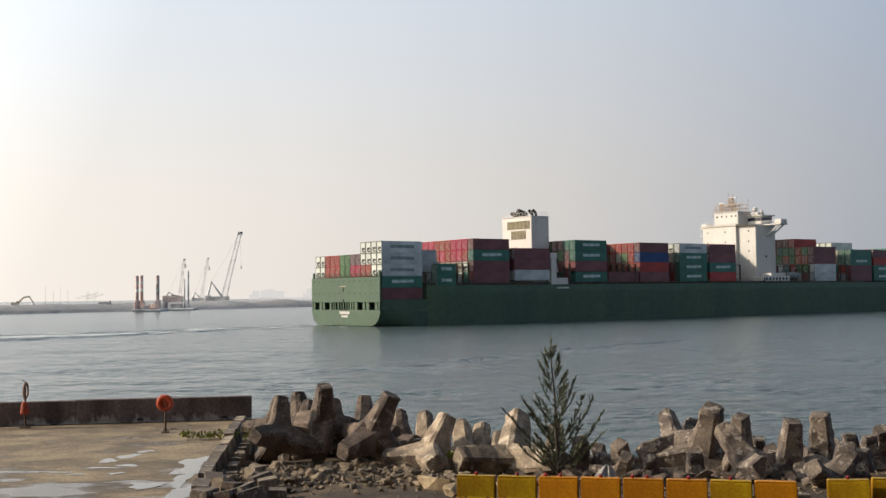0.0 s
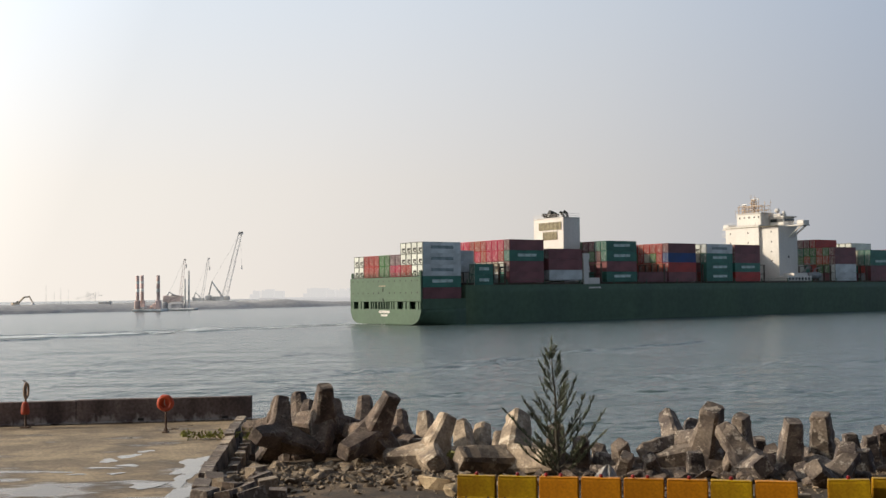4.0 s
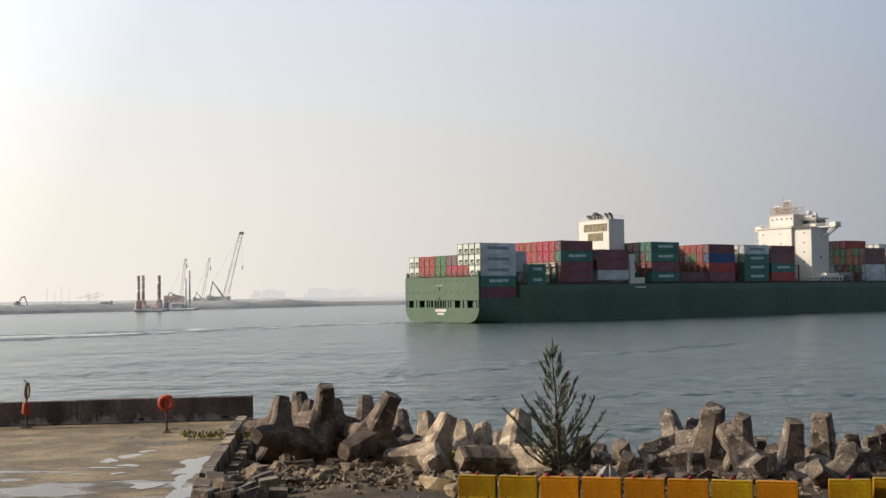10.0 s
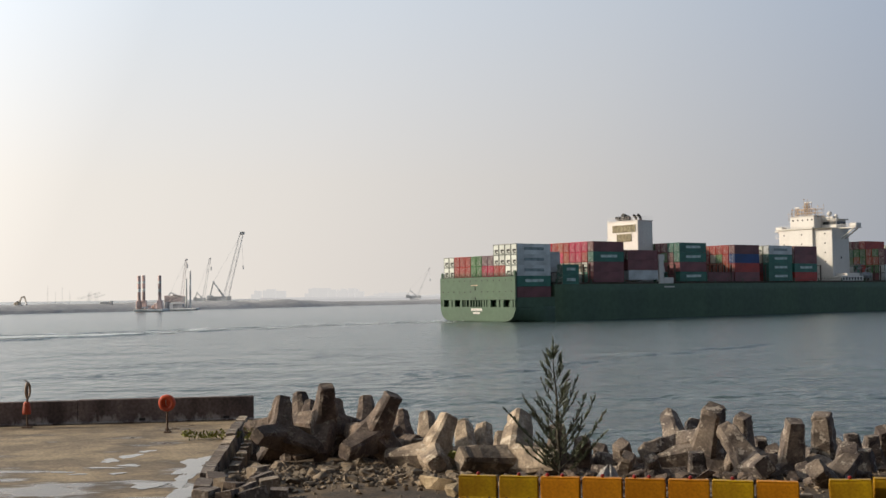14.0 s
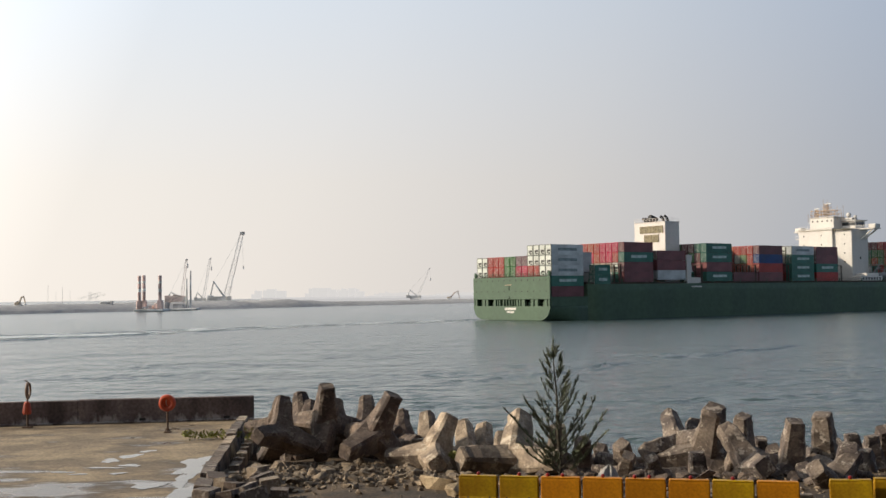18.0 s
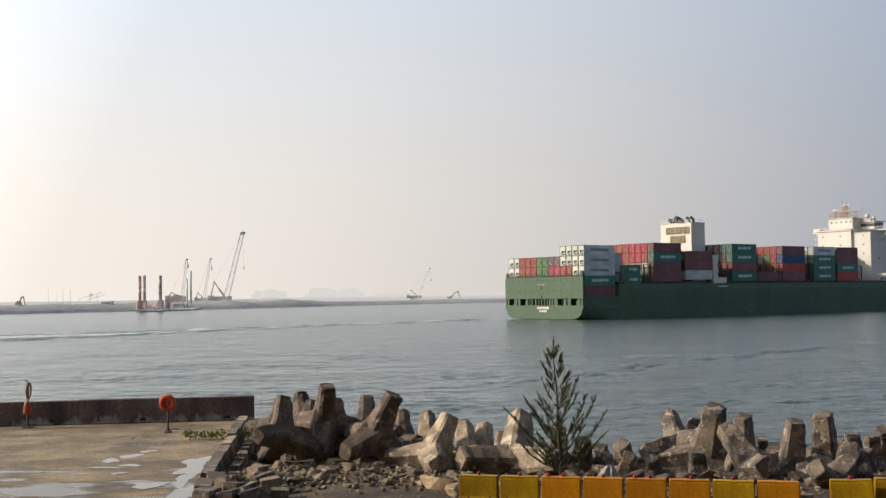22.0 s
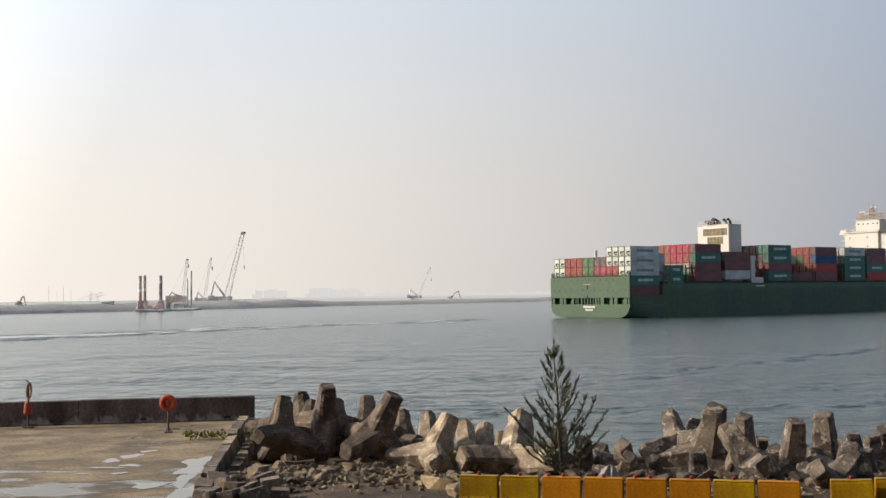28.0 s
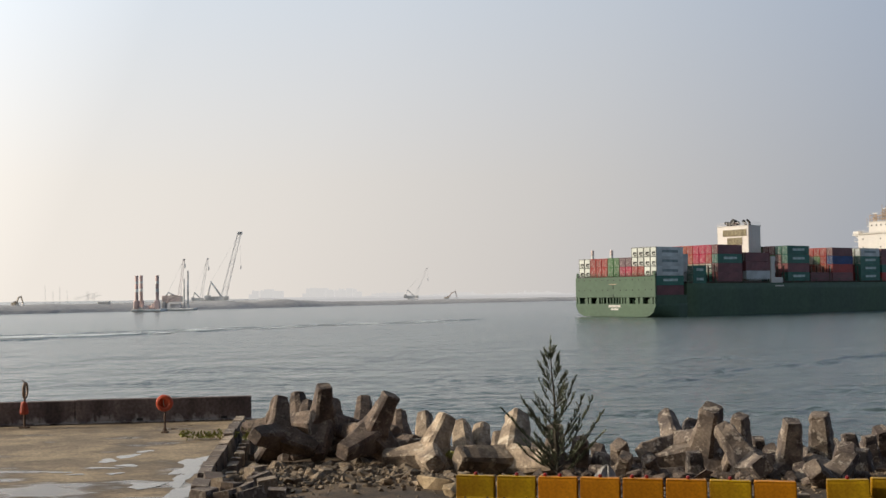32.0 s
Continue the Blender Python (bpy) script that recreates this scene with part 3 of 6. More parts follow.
def tetra_mesh(seed, flat, full, up=-1, side=None):
    """Four tapered legs from one heart: four wide sides, chamfered between, worn at the ends; flat: half the turn that a side spans; full: how far the legs swell towards the heart; side: where a side of the leg up faces."""
    rnd = random.Random(seed)
    bm = bmesh.new()
    for leg, d in enumerate(LEGS):
        a = d.orthogonal().normalized()
        b = d.cross(a)
        twist, rows = rnd.uniform(0, 1.57), []
        if leg == up:
            twist = math.atan2(side.dot(b), side.dot(a))
        for dist, r in ((0.0, 0.42 + full), (0.3, 0.405 + 0.82 * full), (0.55, 0.388 + 0.54 * full), (0.8, 0.37 + 0.32 * full), (1.05, 0.352 + 0.18 * full), (1.25, 0.338 + 0.08 * full), (1.40, 0.327), (1.475, 0.318), (1.515, 0.285)):
            row = []
            for k in range(8):
                t = math.pi / 2 * (k // 2) + (flat if k % 2 else -flat) + twist
                p = d * dist + (a * math.cos(t) + b * math.sin(t)) * r
                row.append(bm.verts.new(p + (p - d * dist) * (0.16 * noise.noise(p * 4.5 + Vector((seed * 7.0, leg * 3.0, 0))) + (rnd.uniform(-0.10, 0.03) if dist > 1.3 else 0.0)) + d * (0.05 * noise.noise(p * 3.0) if dist > 1.3 else 0.0)))
            rows.append(row)
        for r0, r1 in zip(rows, rows[1:]):
            for i in range(8):
                bm.faces.new((r0[i], r0[(i + 1) % 8], r1[(i + 1) % 8], r1[i]))
        bm.faces.new(rows[-1])
    me = bpy.data.meshes.new("tetrapod")
    bm.normal_update()
    bm.to_mesh(me)
    bm.free()
    me.materials.append(CONCRETE)
    return me


ROUND, SQUARED = [tetra_mesh(k, radians(28), 0.13) for k in (1, 2, 3)], [tetra_mesh(k, radians(34), 0.05) for k in (4, 5, 6)]
made = []


def tetrapod(x, y, z, rx, ry, rz, s, side=None):
    """side: the way that a side of its highest leg faces, in degrees right of the road."""
    turn, me = pose(x, y, z, rx, ry, rz), (ROUND if x < -1.4 else SQUARED)[len(made) % 3]
    if side is not None:
        to = turn.to_3x3().transposed()
        up = max(range(4), key=lambda k: LEGS[k] @ to.col[2])
        me = tetra_mesh(10 + len(made), radians(36), 0.13 if x < -0.4 else 0.05, up, to @ Vector((math.sin(radians(side)), -math.cos(radians(side)), 0)))
    ob = share("tetrapod", me, turn @ Matrix.Diagonal((s, s, s, 1)))
    made.append(ob)
    ob.material_slots[0].link = "OBJECT"
    # tone by place: the middle units' sunlit paleness is put into their colour
    ob.material_slots[0].material = DARKCON if x < -1.4 else PALECON if x < 3.2 else CONCRETE
    return tagged(ob, "dark stained concrete tetrapod in the heap beside the pier" if x < -1.4 else "sunlit-pale weathered concrete tetrapod in the breakwater heap" if x < 3.2 else "weathered grey-brown concrete tetrapod in the breakwater heap", "tetrapod", "tetrapods of the breakwater")


tetrapod(-6.04, 41.50, 2.88, -158, -44, 104, 1.0, 18)
tetrapod(-4.50, 42.50, 3.22, 92, 49, -124, 1.06, 20)
tetrapod(-2.60, 41.00, 2.88, 10, 25, 5, 1.12, 25)
tetrapod(-1.72, 44.00, 2.05, 152, -39, 80, 1.05)
tetrapod(-0.66, 43.00, 2.13, 78, 16, -21, 1.0)
tetrapod(-0.52, 39.80, 2.26, 86, -119, -99, 1.1, 25)
tetrapod(0.76, 41.00, 2.08, 3, -149, -80, 1.0)
tetrapod(1.26, 41.50, 1.96, -3, -147, -103, 0.95)
tetrapod(2.06, 43.00, 1.46, -89, 126, -132, 0.9)
tetrapod(2.33, 39.00, 2.19, -80, -51, 105, 1.38, 20)
tetrapod(3.97, 41.00, 1.97, -146, -57, -58, 0.90)
tetrapod(4.82, 41.00, 1.69, -91, 61, -56, 0.90)
tetrapod(6.26, 40.00, 1.81, 177, -25, -108, 0.90)
tetrapod(-3.12, 44.50, 2.64, 90, -59, 59, 1.0)
tetrapod(-5.76, 46.00, 2.70, 163, 162, -114, 0.95)
tetrapod(-6.78, 45.50, 2.72, -39, 156, -138, 0.9)
tetrapod(-5.41, 45.00, 2.48, -93, 1, -121, 0.95)
tetrapod(-4.25, 44.50, 2.63, -73, -72, 140, 0.9)
tetrapod(8.12, 40.00, 2.56, 109, -179, 44, 1.0, -35)
tetrapod(11.57, 34.50, 2.02, -27, -47, -117, 0.95)
tetrapod(8.70, 40.50, 2.15, 178, 139, -111, 0.95)
tetrapod(8.89, 39.00, 2.37, 138, 13, 42, 1.26, -34)
tetrapod(10.65, 41.00, 2.06, -123, 14, 113, 1.00, -45)
tetrapod(9.93, 37.00, 2.20, -72, -59, 162, 1.11, 12)
tetrapod(11.51, 42.00, 1.37, 88, 34, -175, 0.85, -3)
tetrapod(11.13, 37.00, 2.15, -114, 15, 114, 1.08, -3)
tetrapod(12.77, 38.50, 2.17, 166, -54, -129, 1.13, -30)
tetrapod(14.56, 40.60, 1.44, -5, 3, 80, 0.90, -3)
tetrapod(15.60, 41.50, 1.26, -4, -4, 20, 0.90, -3)
tetrapod(16.50, 43.00, 1.67, -36, -18, 136, 0.94, -3)
tetrapod(13.54, 36.60, 1.36, -6, 0, 40, 0.95, -32)
tetrapod(12.50, 36.00, 1.90, -22, 35, -134, 1.05, -18)
tetrapod(8.30, 37.40, 1.30, -4, -2, 78, 0.92, -3)
tetrapod(11.69, 40.50, 1.57, 41, -22, 2, 0.84, -3)
tetrapod(-3.96, 44.00, 2.01, -4, 40, -89, 0.93)
tetrapod(5.96, 43.00, 1.35, -159, 13, 134, 0.84)
tetrapod(3.61, 43.00, 1.36, 1, 41, -106, 0.84)
tetrapod(13.00, 41.00, 1.44, -178, -23, -116, 0.83, -3)
tetrapod(-5.87, 43.50, 2.08, 39, -20, 9, 0.91)
tetrapod(-2.40, 43.50, 1.93, -180, -27, -104, 0.87)
tetrapod(9.58, 38.50, 1.62, 179, -30, -92, 0.84, -3)
tetrapod(14.05, 41.00, 1.58, -36, -18, 136, 0.85, -3)
tetrapod(6.87, 37.50, 1.79, 84, -6, 106, 0.76, 6)
tetrapod(5.97, 38.50, 1.74, 179, -26, -87, 0.76)
tetrapod(11.22, 35.20, 1.55, -44, 39, 27, 0.91)


# ---- rubble ----


def rock_mesh(seed, flat):
    rnd = random.Random(seed)
    bm = bmesh.new()
    vs = []
    for _ in range(14):
        v = Vector((rnd.gauss(0, 1), rnd.gauss(0, 1), rnd.gauss(0, 1))).normalized()
        vs.append(bm.verts.new((v.x * rnd.uniform(0.8, 1.0), v.y * rnd.uniform(0.7, 1.0), v.z * flat * rnd.uniform(0.8, 1))))
    r = bmesh.ops.convex_hull(bm, input=vs)
    bmesh.ops.delete(bm, geom=[g for g in r["geom_interior"] if isinstance(g, bmesh.types.BMVert)], context="VERTS")
    me = bpy.data.meshes.new("stone")
    bm.normal_update()
    bm.to_mesh(me)
    bm.free()
    me.materials.append(STONE)
    return me


ROCKS = [rock_mesh(20 + i, 0.5 + 0.04 * i) for i in range(10)]
heap = empty("rubble", None, "loose grey and tan broken stones below the tetrapods", "rubble", kind="stuff")
rnd = random.Random(11)
for i in range(210):
    x = rnd.uniform(-7.0, 1.2)
    y = 34.6 + 6.3 * rnd.random() ** 0.8
    s = 0.10 + 0.22 * rnd.random() ** 2
    share("stone", rnd.choice(ROCKS), pose(x, y, land_height(x, y) + s * 0.28, rnd.uniform(-25, 25), rnd.uniform(-25, 25), rnd.uniform(0, 360)) @ Matrix.Diagonal((s, s, s, 1)), heap)
for i in range(90):
    x, y = rnd.uniform(1.8, 17), rnd.uniform(33.4, 37.0)
    s = rnd.uniform(0.14, 0.36)
    ob = share("stone", rnd.choice(ROCKS), pose(x, y, land_height(x, y) + s * 0.3, rnd.uniform(-25, 25), rnd.uniform(-25, 25), rnd.uniform(0, 360)) @ Matrix.Diagonal((s, s, s, 1)), heap)
    # the dark colour stands in for the shade these stones lie in
    ob.material_slots[0].link = "OBJECT"
    ob.material_slots[0].material = DARKCON
# the fine gravel between
V, F = [], []
for i in range(5200):
    x, y = rnd.uniform(-7.2, 16), rnd.uniform(31.2, 42)
    if y < 35.2 and rnd.random() < 0.7:
        continue
    s = rnd.uniform(0.02, 0.075)
    z = land_height(x, y)
    k = len(V)
    a = rnd.uniform(0, 6.28)
    for j in range(4):
        V.append((x + s * math.cos(a + j * 1.57) * rnd.uniform(0.7, 1.2), y + s * math.sin(a + j * 1.57) * rnd.uniform(0.7, 1.2), z - 0.01))
    V.append((x + rnd.uniform(-0.3, 0.3) * s, y, z + s * rnd.uniform(0.5, 1.0)))
    F += [(k, k + 1, k + 4), (k + 1, k + 2, k + 4), (k + 2, k + 3, k + 4), (k + 3, k, k + 4)]
for i in range(1500):
    near = i < 1150
    x, y = (rnd.uniform(-6.6, 1.4), 33.6 + 7.0 * rnd.random() ** 0.7) if near else (rnd.uniform(1.4, 16), rnd.uniform(32.6, 37.5))
    if near and y < 36 and rnd.random() < 0.7:
        continue
    s = 0.05 + 0.12 * rnd.random() ** 1.6
    turn = pose(x, y, land_height(x, y) + 0.25 * s, rnd.uniform(-30, 30), rnd.uniform(-30, 30), rnd.uniform(0, 360)) @ Matrix.Diagonal((s, s, s, 1))
    src, k = ROCKS[i % 10], len(V)
    V += [tuple(turn @ v.co) for v in src.vertices]
    F += [tuple(k + j for j in p.vertices) for p in src.polygons]
me = bpy.data.meshes.new("gravel")
me.from_pydata(V, [], F)
gravel_mat = STONE.copy()
gn, gl = gravel_mat.node_tree.nodes, gravel_mat.node_tree.links
geo = gn.new("ShaderNodeNewGeometry")
for node in gn:
    if node.type == "MAP_RANGE" and node.inputs[0].is_linked and node.inputs[0].links[0].from_node.type == "OBJECT_INFO":
        gl.new(geo.outputs["Random Per Island"], node.inputs[0])
me.materials.append(gravel_mat)
tagged(new("gravel", me), "fine loose gravel and stone chips on the earth", "gravel", kind="stuff")


def boulder(x, y, sx, sy, sz, rz, seed, label):
    ob = share("boulder", rock_mesh(seed, 0.7), pose(x, y, land_height(x, y) + sz * 0.35, 0, 0, rz) @ Matrix.Diagonal((sx, sy, sz, 1)))
    ob.material_slots[0].link = "OBJECT"
    # all but the tan ones take the dark tone put in for shade
    ob.material_slots[0].material = TANROCK if "tan" in label else DARKCON
    return tagged(ob, label, "boulder", "boulders on the bank")


boulder(-0.25, 34.4, 0.9, 0.34, 0.6, -46, 301, "sunlit tan boulder lying on the earth bank")
boulder(0.20, 33.3, 0.36, 0.34, 0.42, 30, 302, "sunlit tan boulder lying on the earth bank")
boulder(-6.0, 36.2, 0.32, 0.3, 0.32, 10, 303, "brown broken stone beside the pier")
boulder(-6.6, 33.0, 0.7, 0.5, 0.4, 20, 304, "flat broken slab of grey concrete")
boulder(0.9, 33.0, 0.35, 0.3, 0.2, 0, 305, "grey stone lying on the earth bank")
boulder(6.2, 38.6, 0.6, 0.5, 0.55, 0, 306, "grey boulder among the tetrapods")
boulder(2.0, 42.0, 0.75, 0.6, 0.7, 0, 307, "rounded grey boulder among the tetrapods")
boulder(8.0, 35.5, 0.5, 0.45, 0.4, 50, 308, "grey boulder behind the barriers")

# rocks added to close the gaps; their dark tone stands in for shade
rnd = random.Random(77)
for i in range(44):
    x = -7.6 + 0.56 * i
    y = 43.6 + rnd.uniform(-0.3, 1.8)
    s = rnd.uniform(0.5, 0.85)
    ob = share("armour_rock", ROCKS[i % 10], pose(x, y, land_height(x, y) + 0.25 * s, rnd.uniform(-30, 30), rnd.uniform(-30, 30), rnd.uniform(0, 360)) @ Matrix.Diagonal((s, s, s, 1)))
    ob.material_slots[0].link = "OBJECT"
    ob.material_slots[0].material = DARKCON
    tagged(ob, "dark rock added to fill the shaded gaps under the tetrapods", "rock", "armour rocks under the tetrapods")

for i in range(12):
    x, y, s = rnd.uniform(-7.6, -4.6), rnd.uniform(44.0, 47.0), rnd.uniform(0.7, 1.05)
    ob = share("armour_rock", ROCKS[i % 10], pose(x, y, land_height(x, y) + 0.35 * s, rnd.uniform(-30, 30), rnd.uniform(-30, 30), rnd.uniform(0, 360)) @ Matrix.Diagonal((s, s, s, 1)))
    ob.material_slots[0].link = "OBJECT"
    ob.material_slots[0].material = DARKCON
    tagged(ob, "dark rock added to fill the shaded gaps under the tetrapods", "rock", "armour rocks under the tetrapods")

# ---- barriers ----


def barrier_mesh(paint):
    """Hollow water-filled road barrier: wide foot, waist, blunt top, cap and lift slots."""
    bm = bmesh.new()
    prof = [(-0.26, 0.0), (-0.26, 0.16), (-0.17, 0.34), (-0.13, 0.80), (-0.11, 0.88), (0.11, 0.88), (0.13, 0.80), (0.17, 0.34), (0.26, 0.16), (0.26, 0.0)]
    ends = []
    for x, k in ((-0.52, 0.96), (-0.50, 1.0), (0.50, 1.0), (0.52, 0.96)):
        ends.append([bm.verts.new((x, y * k, 0.005 + z * (0.995 if k < 1 else 1))) for y, z in prof])
    n = len(prof)
    for r0, r1 in zip(ends, ends[1:]):
        for i in range(n):
            bm.faces.new((r0[i], r0[(i + 1) % n], r1[(i + 1) % n], r1[i]))
    bm.faces.new(ends[0])
    bm.faces.new(ends[-1][::-1])
    box(bm, (-0.535, -0.05, 0.3), (-0.515, 0.05, 0.78), 0.004)
    box(bm, (0.515, -0.05, 0.3), (0.535, 0.05, 0.78), 0.004)
    me = bpy.data.meshes.new("shell")
    bm.normal_update()
    bm.to_mesh(me)
    bm.free()
    me.materials.append(paint)
    return me


SHELL = {False: barrier_mesh(YELLOW), True: barrier_mesh(AMBER)}


def bar_mesh(name, sx, sz, paint, deep=0.03):
    bm = bmesh.new()
    box(bm, (-sx / 2, -deep, 0), (sx / 2, deep, sz), 0.012)
    me = bpy.data.meshes.new(name)
    bm.normal_update()
    bm.to_mesh(me)
    bm.free()
    me.materials.append(paint)
    return me


RIB = bar_mesh("rib", 0.055, 0.48, AMBER, 0.018)
BAND = {False: bar_mesh("band", 0.92, 0.035, YELLOW, 0.022), True: bar_mesh("band", 0.92, 0.035, AMBER, 0.022)}
RIM = {False: bar_mesh("top_rim", 1.02, 0.03, YELLOW, 0.125), True: bar_mesh("top_rim", 1.02, 0.03, AMBER, 0.125)}


bm = bmesh.new()
tube(bm, (0, 0, -0.015), (0, 0, 0.015), 0.026, 0.026, 10)
PLUG = bpy.data.meshes.new("drain_plug")
bm.to_mesh(PLUG)
bm.free()
PLUG.materials.append(RUST)


def barrier(x, y, rz, ribbed, amber, lamp, lean=0.0):
    tone = "amber" if amber else "olive-yellow"
    t = empty("road_barrier", pose(x, y, 2.15, 0, lean, rz), "ribbed " + tone + " plastic road barrier beside the bank" if ribbed else "smooth " + tone + " plastic water-filled road barrier beside the bank", "barrier", "row of road barriers")
    share("shell", SHELL[amber], Matrix.Identity(4), t)
    share("top_rim", RIM[amber], pose(0, 0, 0.868), t)
    for s in (-1, 1):
        if ribbed:
            for i in range(9):
                share("rib", RIB, pose(-0.44 + 0.11 * i, s * 0.15, 0.31, 5 * s), t)
        else:
            share("band", BAND[amber], pose(0, s * 0.118, 0.64, 5 * s), t)
            share("band", BAND[amber], pose(0, s * 0.136, 0.44, 5 * s), t)
        for bx in (-0.3, 0.3):
            share("drain_plug", PLUG, pose(bx + 0.03 * math.sin(9 * x + bx), s * 0.172, 0.33, 90 + 5 * s), t)
    for lx in lamp:
        bm = bmesh.new()
        tube(bm, (lx, 0.02, 0.895), (lx, 0.02, 0.92), 0.045, 0.045, 10)
        tube(bm, (lx, 0.02, 0.92), (lx, 0.02, 0.965), 0.058, 0.054, 12)
        tube(bm, (lx, 0.02, 0.965), (lx, 0.02, 0.99), 0.054, 0.02, 12)
        part("warning_lamp", bm, REDLAMP, t, "small red warning lamp")
    return t


ROW = ((False, False, (0.0,)), (False, False, (0.0,)), (False, True, (-0.35, 0.05)), (False, True, (0.0,)), (True, True, (-0.28, 0.1)), (True, True, (0.05,)), (False, False, (0.0,)), (True, True, ()))
for i, (ribbed, amber, lamp) in enumerate(ROW):
    f = i / 7.0
    barrier(0.855 + 7.66 * f, 31.0 - 1.62 * f, -12.0 + 1.5 * math.sin(i * 1.7), ribbed, amber, lamp)
barrier(10.46, 29.5, -15, False, False, (0.0,), -2.0)
barrier(11.62, 29.6, -12, False, False, ())
barrier(12.6, 29.3, -14, True, True, (0.0,))

# ---- sapling ----


def sapling(x, y):
    """Young she-oak: thin leaning stem, long shoots sweeping upwards, each set with brushes of fine needles."""
    rnd = random.Random(21)
    t = empty("sapling", pose(x, y, land_height(x, y)), "young dark green she-oak sapling with feathery needles", "tree")
    stem = [Vector((-0.012 * k - 0.05 * (k / 10.0) ** 2 + 0.02 * math.sin(k * 1.3), 0.02 * math.sin(k * 0.8), 0.425 * k)) for k in range(11)]
    stem[0].z = -0.15
    bm = bmesh.new()
    rows = [[bm.verts.new(p + Vector((math.cos(a), math.sin(a), 0)) * (0.058 * (1 - k / 10.5) ** 0.8 + 0.004)) for a in (2 * math.pi * j / 8 for j in range(8))] for k, p in enumerate(stem)]
    for r0, r1 in zip(rows, rows[1:]):
        for j in range(8):
            bm.faces.new((r0[j], r0[(j + 1) % 8], r1[(j + 1) % 8], r1[j]))
    part("trunk", bm, BARK, t)
    V, F = [], []

    def brush(p, d, length, count):
        """One sprig: needles along a short twig, all swept towards its tip."""
        for k in range(count):
            f = rnd.random()
            q = p + d * length * f * 0.75
            w = (d + Vector((rnd.gauss(0, 0.27), rnd.gauss(0, 0.27), rnd.gauss(0.04, 0.22)))).normalized()
            ln = length * rnd.uniform(0.28, 0.5)
            side = w.cross(Vector((rnd.gauss(0, 1), rnd.gauss(0, 1), rnd.gauss(0, 1)))).normalized() * 0.0055
            mid, tip = q + w * ln * 0.5, q + w * ln
            i = len(V)
            V.extend([q - side, q + side, mid + side, tip, mid - side])
            F.append((i, i + 1, i + 2, i + 3, i + 4))

    def shoot(h, a, length, rise, sweep, fat):
        """A side shoot from the stem at height h towards a, rising, bending up by sweep."""
        k = min(9, int(h / 0.425))
        q = stem[k].lerp(stem[k + 1], min(1.0, (h - 0.425 * k) / 0.425))
        w = Vector((math.cos(a), math.sin(a), rise)).normalized()
        n = max(4, int(length / 0.10))
        bw = bmesh.new()
        for i in range(n):
            f = i / n
            w = (w + Vector((rnd.gauss(0, 0.035), rnd.gauss(0, 0.035), sweep / n))).normalized()
            e = q + w * length / n
            tube(bw, q, e, fat * (1 - 0.9 * f) + 0.002, fat * (1 - 0.9 * (f + 1 / n)) + 0.002, 5, False)
            if f > 0.14 and (i % 2 == 0 or length < 0.8):
                out = w.cross(Vector((0, 0, 1)))
                out = out.normalized() if out.length > 0.05 else Vector((1, 0, 0))
                for sgn in (-1, 1):
                    d = (w * 0.85 + out * sgn * rnd.uniform(0.2, 0.7) + Vector((rnd.gauss(0, 0.15), rnd.gauss(0, 0.15), rnd.uniform(0.05, 0.5)))).normalized()
                    ln = rnd.uniform(0.2, 0.42) * (1.15 - 0.5 * f)
                    tube(bw, e, e + d * ln * 0.7, 0.004, 0.002, 4, False)
                    brush(e, d, ln, 40 if h > 1.2 else 66)
            if f > 0.3:
                brush(e, w, 0.22, 10)
            q = e
        brush(q, w, 0.34, 34)
        part("branch", bw, BARK, t)

    # the long lower shoots, then the rest up the stem
    for h, a, length, rise, sweep in ((0.45, 3.3, 2.35, 0.75, 0.35), (0.95, 2.9, 1.75, 0.95, 0.3), (1.55, 3.5, 0.95, 0.95, 0.3), (0.35, 0.15, 2.15, 0.5, 0.75), (0.30, -0.3, 1.85, 0.35, 0.7),
                                      (0.75, 0.3, 1.95, 0.85, 0.6), (1.0, -0.5, 1.75, 0.95, 0.6), (1.7, 0.1, 1.45, 1.5, 0.7), (2.1, 0.5, 1.15, 1.7, 0.7), (0.25, 3.6, 1.5, 0.3, 0.5), (0.2, 2.6, 1.4, 0.5, 0.5), (0.3, -0.9, 1.5, 0.6, 0.5), (0.15, -2.2, 1.2, 0.5, 0.5), (0.2, 4.3, 1.2, 0.6, 0.4)):
        shoot(h, a, length, rise, sweep, 0.016)
    for i in range(30):
        f = (i + 0.5) / 30.0
        shoot(0.12 + 3.8 * f ** 1.1, i * 2.4 + rnd.uniform(-0.5, 0.5), (1.6 * (1 - f) ** 0.9 + 0.2) * rnd.uniform(0.5, 1.15), 0.4 + 0.85 * f + rnd.uniform(-0.1, 0.2), 0.6, 0.010 * (1 - f) + 0.004)
    brush(stem[9], Vector((0, 0, 1)), 0.5, 40)
    brush(stem[10], Vector((0, 0, 1)), 0.34, 40)
    me = bpy.data.meshes.new("needles")
    me.from_pydata(V, [], F)
    me.materials.append(NEEDLE)
    ob = new("needles", me)
    ob.parent = t
    return t


sapling(3.68, 37.0)


